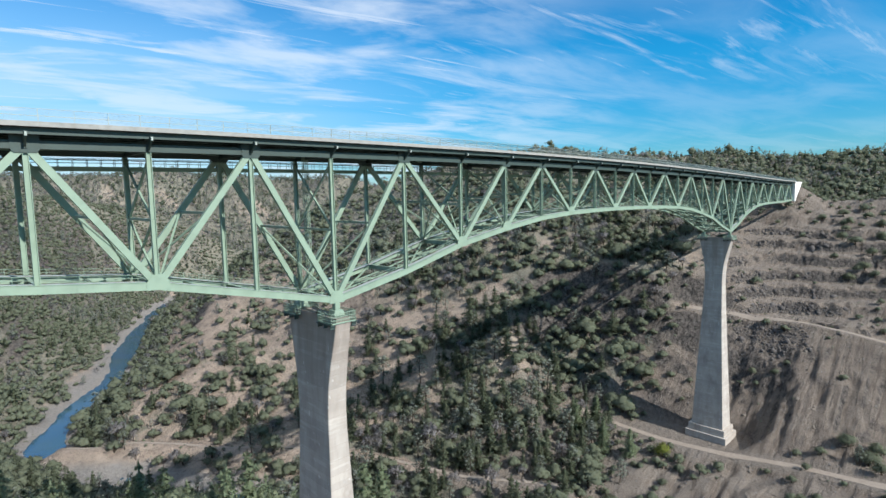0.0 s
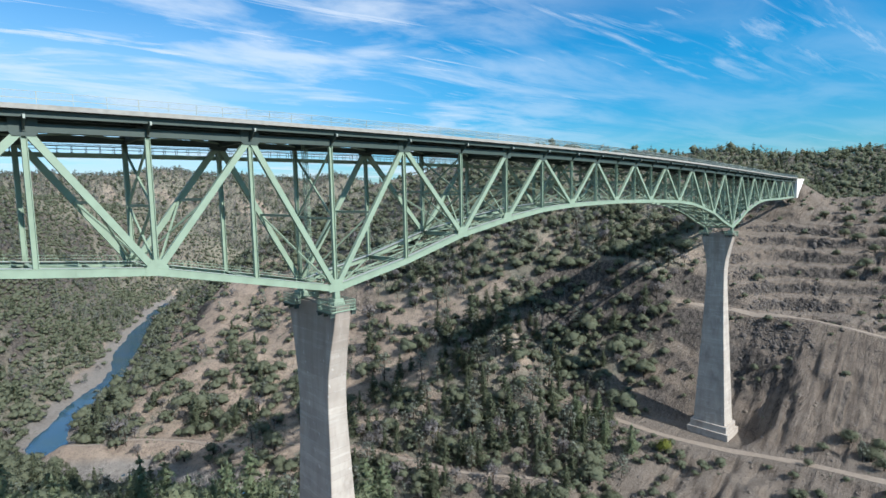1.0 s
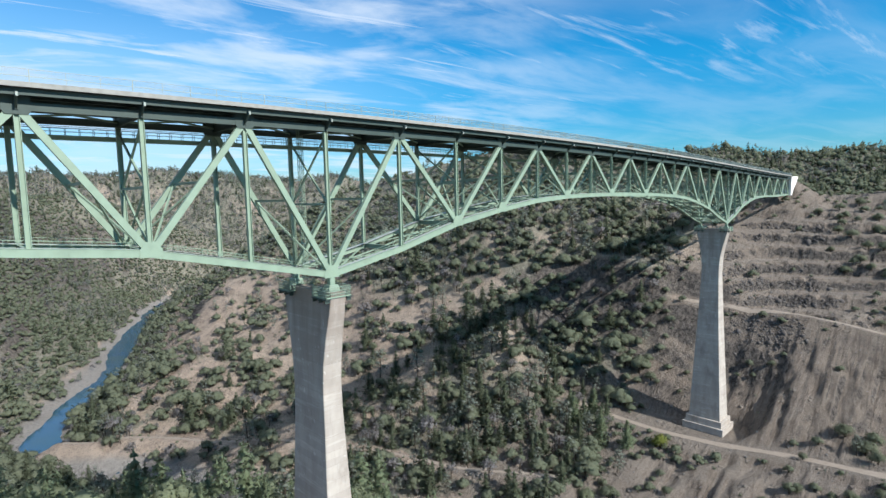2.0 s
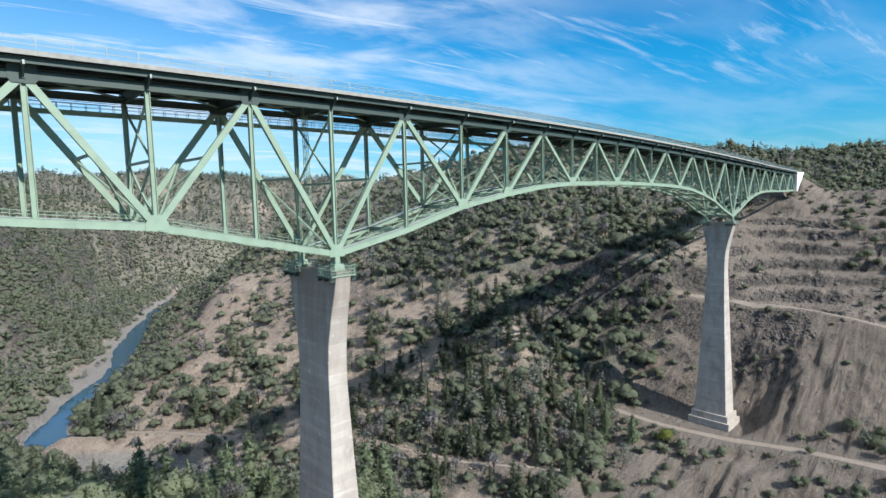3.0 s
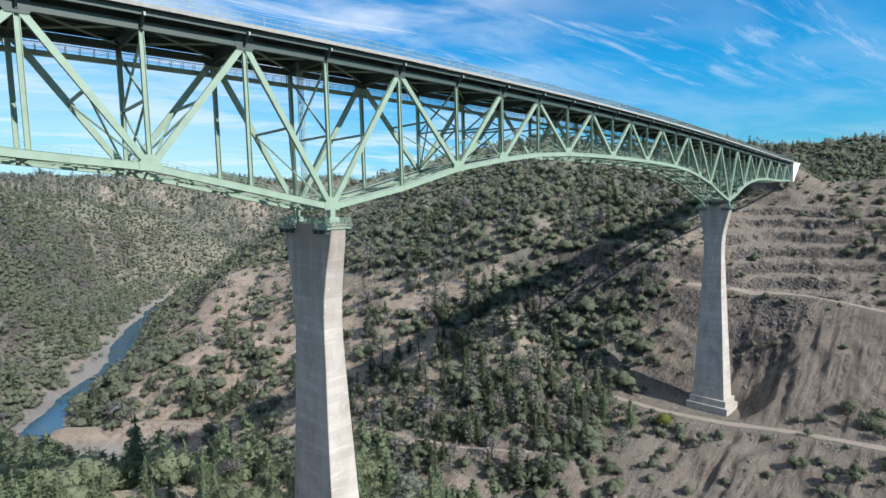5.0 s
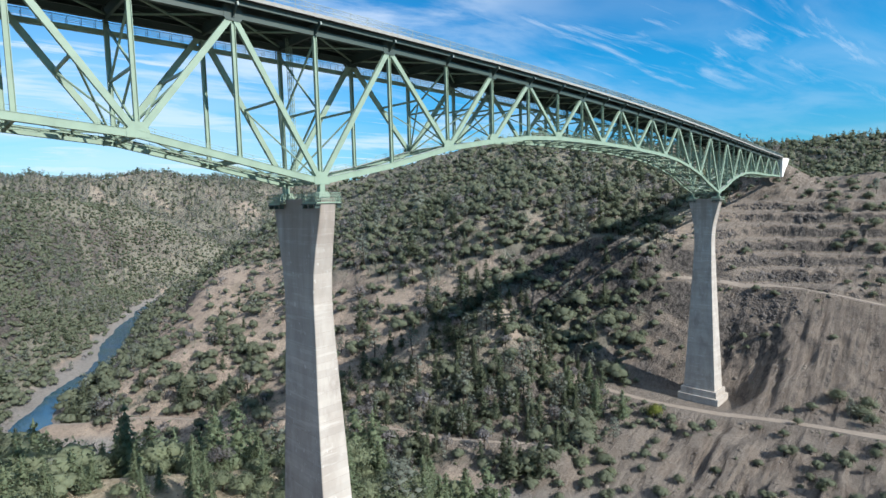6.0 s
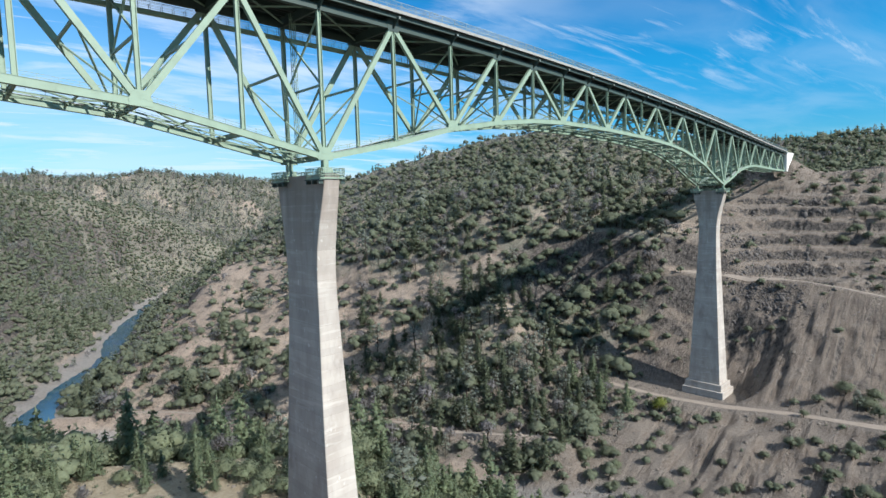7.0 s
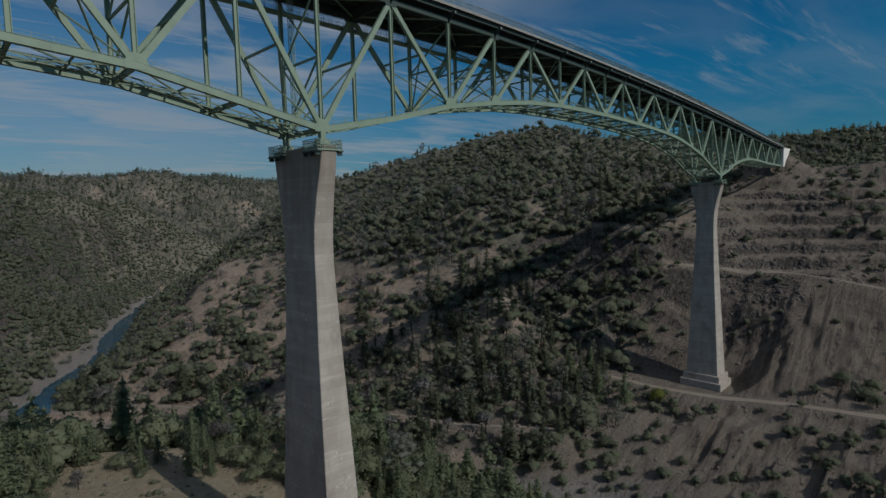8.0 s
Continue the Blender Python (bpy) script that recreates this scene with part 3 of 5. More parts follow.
def depth(s):
    """Depth of the trusses, from chord to chord, deepest over the piers."""
    d = min(abs(s), abs(s - 16))
    if s < 0:
        table = [28.6, 25.0, 21.4, 19.9, 18.0, 16.4, 15.0, 14.2, 13.8, 13.6, 13.6, 13.6, 13.6]
    else:
        table = [28.6, 24.9, 20.2, 17.3, 15.2, 14.2, 13.8, 13.6, 13.6, 13.4, 13.1, 12.8, 12.6]
    i = min(int(d), len(table) - 2)
    return table[i] + (table[i + 1] - table[i]) * (d - i)


def top(s, off):
    return line(along(s), off)


def low(s, off):
    return line(along(s), off, -depth(s))


FIRST = -12
bridge = thing("truss_bridge", "tall green steel deck truss bridge on concrete piers", "bridge")
SPAN = range(FIRST, LAST)
ACROSS = (0, 1, 0)

for off in (0.0, WIDE):
    for s in SPAN:
        bm = bmesh.new()
        beam(bm, top(s, off), top(s + 1, off), 0.85, 1.15, ACROSS, -0.02)
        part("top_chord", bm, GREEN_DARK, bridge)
        bm = bmesh.new()
        a, b = low(s, off), low(s + 1, off)
        beam(bm, a, b, 0.85, 1.15, ACROSS, -0.02)
        u = Vector((0, 0, 0.6))
        beam(bm, a + u, b + u, 1.0, 0.06, ACROSS)
        beam(bm, a - u, b - u, 1.0, 0.06, ACROSS)
        part("bottom_chord", bm, GREEN, bridge)
    for s in range(FIRST, LAST + 1):
        bm = bmesh.new()
        ibeam(bm, low(s, off) + Vector((0, 0, 0.4)), top(s, off) - Vector((0, 0, 0.4)), 0.68, 0.74, ACROSS, 0.1)
        part("vertical", bm, GREEN, bridge)

    def diagonals():
        """Pairs of bottom and top panel points that a diagonal joins."""
        for s in SPAN:
            if s in (2,):
                yield (2, 3)
            elif s == 3:
                yield (3, 4)
            elif s == 12:
                yield (13, 12)
            elif s == 13:
                yield (14, 13)
            elif 4 <= s <= 11:
                yield (s, s + 1) if s % 2 else (s + 1, s)
            else:
                yield (s, s + 1) if s % 2 == 0 else (s + 1, s)

    for lo, hi in diagonals():
        bm = bmesh.new()
        beam(bm, low(lo, off), top(hi, off), 0.75, 1.02 if depth(lo) > 16 else 0.88, ACROSS, 0.4)
        part("diagonal", bm, GREEN, bridge)
    # gusset plates where the members meet
    lows, highs = {}, {}
    for lo, hi in diagonals():
        lows.setdefault(lo, []).append(hi)
        highs.setdefault(hi, []).append(lo)
    for pts, fn, sgn in ((lows, low, 1), (highs, top, -1)):
        for s in pts:
            bm = bmesh.new()
            c = fn(s, off)
            for k in (-0.46, 0.46):
                w1, w2, tip = (3.4, 1.7, 1.9) if sgn > 0 else (3.3, 2.6, 1.1)
                back = 0.55 if sgn > 0 else 1.5
                ring = [(-w1 / 2, -back), (w1 / 2, -back), (w1 / 2, 0.6), (w2 / 2, tip), (-w2 / 2, tip), (-w1 / 2, 0.6)]
                fr = [bm.verts.new(c + Vector((x, k - 0.02, sgn * z))) for x, z in ring]
                bk = [bm.verts.new(c + Vector((x, k + 0.02, sgn * z))) for x, z in ring]
                bm.faces.new(fr)
                bm.faces.new(bk[::-1])
                for i in range(6):
                    bm.faces.new((fr[i], bk[i], bk[(i + 1) % 6], fr[(i + 1) % 6]))
            bmesh.ops.recalc_face_normals(bm, faces=bm.faces)
            part("gusset", bm, GREEN if sgn > 0 else GREEN_DARK, bridge)

# cross bracing between the trusses, at the panel points where diagonals meet below
def upright(p, z):
    return Vector((p.x, p.y, z))


for s in range(FIRST, LAST + 1):
    x0, x1 = top(s, 0), top(s, WIDE)
    bm = bmesh.new()
    ibeam(bm, low(s, 0.4), low(s, WIDE - 0.4), 0.5, 0.9, (1, 0, 0))
    part("bottom_strut", bm, GREEN, bridge)
    if s not in lows:
        continue
    zt, zl = x0.z - 1.5, low(s, 0).z + 0.8
    tiers = 2 if depth(s) > 15 else 1
    for k in range(tiers):
        za, zb = zl + (zt - zl) * k / tiers, zl + (zt - zl) * (k + 1) / tiers
        if k:
            bm = bmesh.new()
            beam(bm, upright(x0, za), upright(x1, za), 0.4, 0.4, (0, 0, 1))
            part("cross_strut", bm, GREEN, bridge)
        for p, q in (((x0, za), (x1, zb)), ((x0, zb), (x1, za))):
            bm = bmesh.new()
            beam(bm, upright(*p), upright(*q), 0.32, 0.32, (1, 0, 0))
            part("cross_brace", bm, GREEN, bridge)

# struts and braces between each pair of diagonals
for lo, hi in diagonals():
    f = 0.52
    m0, m1 = low(lo, 0).lerp(top(hi, 0), f), low(lo, WIDE).lerp(top(hi, WIDE), f)
    bm = bmesh.new()
    beam(bm, m0, m1, 0.42, 0.42, (0, 0, 1))
    part("cross_strut", bm, GREEN, bridge)
    c = low(lo, 0).lerp(low(lo, WIDE), 0.5)
    for a, b in ((m1, low(lo, 0)), (m0, low(lo, WIDE))):
        bm = bmesh.new()
        beam(bm, a, b, 0.3, 0.3, (0, 0, 1), 0.6)
        part("cross_brace", bm, GREEN, bridge)

# bottom bracing: crossing members in each panel and a light grid between them
for s in SPAN:
    m0, m1 = (low(s, 0) + low(s + 1, 0)) / 2, (low(s, WIDE) + low(s + 1, WIDE)) / 2
    for a, b in ((low(s, 0), low(s + 1, WIDE)), (low(s, WIDE), low(s + 1, 0))):
        bm = bmesh.new()
        ibeam(bm, a, b, 0.26, 0.30, (0, 0, 1), 0.04)
        part("bottom_brace", bm, GREEN, bridge)
    bm = bmesh.new()
    ibeam(bm, m0, m1, 0.24, 0.32, (0, 0, 1), 0.04)
    part("bottom_strut", bm, GREEN, bridge)

# deck: floor beams, stringers, slab, barriers and fences
EDGE = 2.5
for s2 in range(2 * FIRST, 2 * LAST + 1):
    s = s2 / 2
    x = along(s)
    if s2 % 2 == 0:
        bm = bmesh.new()
        ibeam(bm, line(x, -0.6, 0.55), line(x, WIDE + 0.6, 0.55), 0.5, 2.1, (1, 0, 0), 0.08)
        for o, e in ((-0.4, -EDGE + 0.2), (WIDE + 0.4, WIDE + EDGE - 0.2)):
            p = [line(x, o, -0.45), line(x, e, 1.05), line(x, e, 1.65), line(x, o, 1.65)]
            fr = [bm.verts.new(v - Vector((0.15, 0, 0))) for v in p]
            bk = [bm.verts.new(v + Vector((0.15, 0, 0))) for v in p]
            bm.faces.new(fr)
            bm.faces.new(bk[::-1])
            for i in range(4):
                bm.faces.new((fr[i], bk[i], bk[(i + 1) % 4], fr[(i + 1) % 4]))
        bmesh.ops.recalc_face_normals(bm, faces=bm.faces)
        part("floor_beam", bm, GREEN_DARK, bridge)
        if s2 % 2 == 0:
            bm = bmesh.new()
            e = line(x, -EDGE - 0.05, 1.3)
            box(bm, (e.x - 0.14, e.y - 0.15, e.z - 0.30), (e.x + 0.14, e.y + 0.15, e.z + 0.25))
            part("bracket_end", bm, FENCE, bridge, "green grey steel end box")

for s in SPAN:
    for off in (-1.7, 1.6, 5.1, 8.7, 12.2, WIDE + 1.7):
        bm = bmesh.new()
        z = 1.72
        ibeam(bm, line(along(s), off, z), line(along(s + 1), off, z), 0.42, 0.9, ACROSS, 0.05)
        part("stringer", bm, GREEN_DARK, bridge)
    for a, b in ((0.4, WIDE - 0.4), (WIDE - 0.4, 0.4)):
        bm = bmesh.new()
        beam(bm, line(along(s), a, 0.2), line(along(s + 1), b, 0.2), 0.28, 0.28, (0, 0, 1))
        part("top_brace", bm, GREEN, bridge)


def sweep(profile, mat, name, s0=FIRST, s1=LAST, label="", parent=None, step=0.5):
    """A closed profile of (off, up) run along the bridge as one mesh."""
    bm = bmesh.new()
    n = int((s1 - s0) / step) + 1
    prev = None
    for i in range(n):
        x = along(s0 + i * step)
        ring = [bm.verts.new(line(x, o, u)) for o, u in profile]
        if prev:
            for j in range(len(profile)):
                k = (j + 1) % len(profile)
                bm.faces.new((prev[j], prev[k], ring[k], ring[j]))
        else:
            bm.faces.new(ring)
        prev = ring
    bm.faces.new(prev[::-1])
    bmesh.ops.recalc_face_normals(bm, faces=bm.faces)
    return part(name, bm, mat, parent or bridge, label)


R = WIDE + EDGE
sweep([(-EDGE, 2.2), (R, 2.2), (R, 2.5), (-EDGE, 2.5)], SOFFIT, "deck_slab", label="thin grey concrete road slab with shade in its colour")
sweep([(-EDGE + 0.7, 2.504), (R - 0.7, 2.504), (R - 0.7, 2.55), (-EDGE + 0.7, 2.55)], ASPHALT, "road_surface", label="dark asphalt road surface")
for e, d in ((-EDGE, 1), (R, -1)):
    sweep([(e - 0.04 * d, 2.25), (e + 0.45 * d, 2.502), (e + 0.25 * d, 2.93), (e - 0.04 * d, 2.93)], BARRIER, "barrier", label="weathered pale concrete barrier")
    fence = sweep([(e + 0.06 * d, 4.58), (e + 0.12 * d, 4.58), (e + 0.12 * d, 4.64), (e + 0.06 * d, 4.64)], FENCE, "fence", label="thin green grey steel mesh fence")
    sweep([(e + 0.07 * d, 3.62), (e + 0.13 * d, 3.62), (e + 0.13 * d, 3.70), (e + 0.07 * d, 3.70)], FENCE, "rail", parent=fence)
    post_bm = bmesh.new()
    beam(post_bm, (0, 0, 3.0), (0, 0, 4.6), 0.07, 0.07, (1, 0, 0))
    post = mesh_of("post", post_bm, FENCE)
    x = along(FIRST)
    while x < along(LAST):
        p = line(x, e + 0.09 * d)
        ob = new("post", post)
        ob.location = (p.x, p.y, p.z)
        ob.parent = fence
        x += 4.1

    # wire mesh of the fence
    xs = np.arange(along(FIRST), along(LAST), 0.16)
    vs = []
    for x in xs:
        a, b = line(x, e + 0.09 * d, 3.05), line(x, e + 0.09 * d, 4.6)
        vs += [(a.x - 0.015, a.y, a.z), (a.x + 0.015, a.y, a.z), (b.x + 0.015, b.y, b.z), (b.x - 0.015, b.y, b.z)]
        vs += [(a.x, a.y - 0.025, a.z), (a.x, a.y + 0.025, a.z), (b.x, b.y + 0.025, b.z), (b.x, b.y - 0.025, b.z)]
    me = bpy.data.meshes.new("wire_mesh")
    me.from_pydata(vs, [], [(4 * i, 4 * i + 1, 4 * i + 2, 4 * i + 3) for i in range(2 * len(xs))])
    me.materials.append(FENCE)
    wires = tagged(new("wire_mesh", me), kind="stuff")
    wires.parent = fence

# inspection walk under the deck on the far truss, and walks on the bottom chords
walkway = sweep([(WIDE + 0.6, -2.9), (WIDE + 1.7, -2.9), (WIDE + 1.7, -2.15), (WIDE + 0.6, -2.15)], GREEN, "walkway", label="grimy green steel inspection walkway")
for u in (-1.55, -1.0):
    for o in (0.65, 1.65):
        sweep([(WIDE + o - 0.03, u), (WIDE + o + 0.03, u), (WIDE + o + 0.03, u + 0.06), (WIDE + o - 0.03, u + 0.06)], FENCE, "handrail", parent=walkway)
for u in (-0.95, -1.25):
    sweep([(WIDE - 0.75, u), (WIDE - 0.67, u), (WIDE - 0.67, u + 0.08), (WIDE - 0.75, u + 0.08)], GREEN_DARK, "cable", label="thin dark cable under the deck")
bm = bmesh.new()
x = along(FIRST)
while x < along(LAST):
    for o in (0.65, 1.65):
        beam(bm, line(x, WIDE + o, -2.15), line(x, WIDE + o, -0.95), 0.07, 0.07, (1, 0, 0))
    x += 2.05
tagged(part("handrail_posts", bm, GREEN_DARK, walkway), kind="stuff")
for s in range(FIRST, LAST + 1):
    bm = bmesh.new()
    for o in (0.75, 1.5):
        beam(bm, line(along(s), WIDE + o, -2.2), line(along(s), WIDE + o, 1.4), 0.15, 0.15, (1, 0, 0))
    part("hanger", bm, GREEN_DARK, walkway)

# caged ladder from the deck down to the head of the near pier
ladder_bm = bmesh.new()
foot, head = low(0, 9.7), line(along(0), 9.7, 1.2)
for dx in (-0.45, 0.45):
    for dy in (-0.35, 0.35):
        o = Vector((dx, dy, 0))
        beam(ladder_bm, foot + o, head + o, 0.11, 0.11, ACROSS)
rungs = 26
for i in range(rungs):
    p, q = foot.lerp(head, i / rungs), foot.lerp(head, (i + 1) / rungs)
    for dy in (-0.35, 0.35):
        a, b = Vector((-0.45, dy, 0)), Vector((0.45, dy, 0))
        beam(ladder_bm, p + a, p + b, 0.08, 0.08, ACROSS)
        beam(ladder_bm, p + (a if i % 2 else b), q + (b if i % 2 else a), 0.06, 0.06, ACROSS)
part("access_ladder", ladder_bm, GREEN, bridge, "green laced steel access ladder")

# light inspection track down the middle of the bottom bracing
lattice_bm = bmesh.new()
for s in SPAN:
    for o in (5.4, 8.4):
        bm = bmesh.new()
        a, b = low(s, o), low(s + 1, o)
        dz = Vector((0, 0, -0.45))
        ibeam(bm, a + dz, b + dz, 0.18, 0.26, ACROSS, 0.04)
        part("track_rail", bm, GREEN, bridge)
    for i in range(8):
        p, q = low(s, 5.4).lerp(low(s + 1, 5.4), i / 8), low(s, 8.4).lerp(low(s + 1, 8.4), (i + (i % 2)) / 8)
        beam(lattice_bm, p + dz, q + dz, 0.10, 0.10, (0, 0, 1))
tagged(part("track_lattice", lattice_bm, GREEN, bridge), kind="stuff")

for off, o in ((0.0, 0.75), (WIDE, -0.75)):
    for s in SPAN:
        a, b = low(s, off + o), low(s + 1, off + o)
        z = Vector((0, 0, 0.62))
        bm = bmesh.new()
        beam(bm, a + z, b + z, 0.8, 0.08, ACROSS)
        part("bottom_walk", bm, GALV, bridge)
        bm = bmesh.new()
        for u in (0.55, 1.05):
            beam(bm, a + z + Vector((0, 0, u)), b + z + Vector((0, 0, u)), 0.06, 0.06, ACROSS)
        for i in range(6):
            p = a.lerp(b, i / 6) + z
            beam(bm, p, p + Vector((0, 0, 1.05)), 0.06, 0.06, (1, 0, 0))
        part("bottom_rail", bm, GREEN, bridge)


# ---------------------------------------------------------------- piers
def loft(bm, cx, cy, rings, chamfer=0.12):
    """A tapered shaft with cut corners; rings of (z, half along, half across)."""
    prev = None
    for z, hx, hy in rings:
        c = min(chamfer, hx * 0.3)
        pts = [(-hx + c, -hy), (hx - c, -hy), (hx, -hy + c), (hx, hy - c), (hx - c, hy), (-hx + c, hy), (-hx, hy - c), (-hx, -hy + c)]
        ring = [bm.verts.new((cx + x, cy + y, z)) for x, y in pts]
        if prev:
            for j in range(8):
                bm.faces.new((prev[j], prev[(j + 1) % 8], ring[(j + 1) % 8], ring[j]))
        else:
            bm.faces.new(ring[::-1])
        prev = ring
    bm.faces.new(prev)


def pier(cx, cy, z_top, z_foot, plinth, kx=1.0, ky=1.0):
    ob = thing("bridge_pier", "tall tapered concrete bridge pier with flared head", "pier", "bridge piers", at=(cx, cy, z_foot))
    H = z_top
    prof = [(0, 2.1, 8.6), (-4, 2.3, 7.75), (-10, 2.6, 6.2), (-15, 2.75, 5.2), (-20, 2.8, 4.75), (-24, 2.85, 4.65), (-28, 2.95, 4.75), (-40, 3.5, 5.15), (-53, 4.05, 5.75)]
    bot = z_foot + plinth
    d = bot - H
    hx, hy = 4.05 + (-53 - d) * 0.034, 5.75 + (-53 - d) * 0.050
    prof = [(bot - z_foot, hx, hy)] + [(H + z - z_foot, a, b) for z, a, b in reversed(prof)]
    # the flare of the head keeps to the trusses; the shaft below takes the full breadth
    prof = [(z, a * kx, b * (1 + (ky - 1) * min(1.0, 0.35 + (z_top - z_foot - z) / 40))) for z, a, b in prof]
    hx, hy = hx * kx, hy * ky
    bm = bmesh.new()
    loft(bm, 0, 0, prof)
    part("shaft", bm, CONCRETE, ob)
    steps = ((0, 0.55, 2.6), (0.55, 1.0, 1.3))
    for lo, hi, e in steps:
        bm = bmesh.new()
        loft(bm, 0, 0, [(lo * plinth - (3 if lo == 0 else 0), hx + e, hy + e), (hi * plinth, hx + e, hy + e)], 0.2)
        part("plinth_step", bm, CONCRETE, ob)
    # head: bearing blocks, landing and rail
    for y in (-WIDE / 2, WIDE / 2):
        bm = bmesh.new()
        z0 = H - z_foot
        loft(bm, 0, y, [(z0, 1.3, 1.3), (z0 + 1.3, 1.0, 1.0), (z0 + 1.3, 0.6, 0.6), (z0 + 2.7, 0.6, 0.6)], 0.1)
        part("bearing", bm, GREEN, ob, "green steel bearing")
        bm = bmesh.new()
        for x0, x1, y0, y1 in ((-2.9, 2.9, -2.6, -2.45), (-2.9, 2.9, 2.45, 2.6), (-2.9, -2.75, -2.6, 2.6), (2.75, 2.9, -2.6, 2.6)):
            box(bm, (x0, y + y0, z0 - 1.0), (x1, y + y1, z0 - 0.75))
            for u in (-0.3, 0.35, 1.05):
                box(bm, (x0, y + y0, z0 + u), (x1, y + y1, z0 + u + 0.08))
        for x in np.linspace(-2.85, 2.85, 16):
            for yy in (-2.55, 2.55):
                box(bm, (x - 0.035, y + yy - 0.035, z0 - 0.8), (x + 0.035, y + yy + 0.035, z0 + 1.1))
        for yy in np.linspace(-2.2, 2.2, 12):
            for x in (-2.85, 2.85):
                box(bm, (x - 0.035, y + yy - 0.035, z0 - 0.8), (x + 0.035, y + yy + 0.035, z0 + 1.1))
        part("head_rail", bm, GREEN, ob, "green steel landing rail")
        # the landing hangs round the head on brackets
        for x0, x1 in ((-3.1, -1.9), (1.9, 3.1)):
            bm = bmesh.new()
            box(bm, (x0, y - 2.7, z0 - 1.25), (x1, y + 2.7, z0 - 1.05))
            for yy in (-2.2, 0, 2.2):
                box(bm, (x0 + 0.1, y + yy - 0.12, z0 - 1.95), (x1 - 0.1, y + yy + 0.12, z0 - 1.25))
            part("landing", bm, GREEN_DARK, ob, "dark green steel landing")
    return ob


near = line(along(0), WIDE / 2, -28.6 - 3.3)
pier(near.x, near.y, near.z, 38.0, 4.0, 0.79, 1.27)
far = line(along(16), WIDE / 2, -28.6 - 3.3)
pier(far.x, far.y, far.z, 23.5, 8.0)

# far abutment: a pale wall under the end of the deck
end = line(along(LAST) + 1.0, WIDE / 2)
abutment = thing("abutment", "white concrete bridge abutment wall", "abutment", at=(end.x, end.y, end.z - 16))
bm = bmesh.new()
prof = [(-0.6, 2.1), (20, 2.1), (13, -4), (6, -9), (2.2, -13.4), (-0.6, -13.4)]
for y in (-WIDE / 2 - EDGE,):
    fr = [bm.verts.new((x, -WIDE / 2 - 2.3, z + 16)) for x, z in prof]
    bk = [bm.verts.new((x, WIDE / 2 + 2.3, z + 16)) for x, z in prof]
    bm.faces.new(fr)
    bm.faces.new(bk[::-1])
    for i in range(6):
        bm.faces.new((fr[i], bk[i], bk[(i + 1) % 6], fr[(i + 1) % 6]))
bmesh.ops.recalc_face_normals(bm, faces=bm.faces)
part("wall", bm, WHITE, abutment)


# ---------------------------------------------------------------- trees
ICO = bmesh.new()
bmesh.ops.create_icosphere(ICO, subdivisions=1, radius=1)
ICO_V = np.array([v.co[:] for v in ICO.verts])
ICO_F = np.array([[v.index for v in f.verts] for f in ICO.faces])
ICO.free()
OCT_V = np.array([(1, 0, 0), (-1, 0, 0), (0, 1, 0), (0, -1, 0), (0, 0, 1), (0, 0, -1)], float)
OCT_F = np.array([(0, 2, 4), (2, 1, 4), (1, 3, 4), (3, 0, 4), (2, 0, 5), (1, 2, 5), (3, 1, 5), (0, 3, 5)])


def unit(v):
    return v / np.maximum(np.linalg.norm(v, axis=-1, keepdims=True), 1e-9)


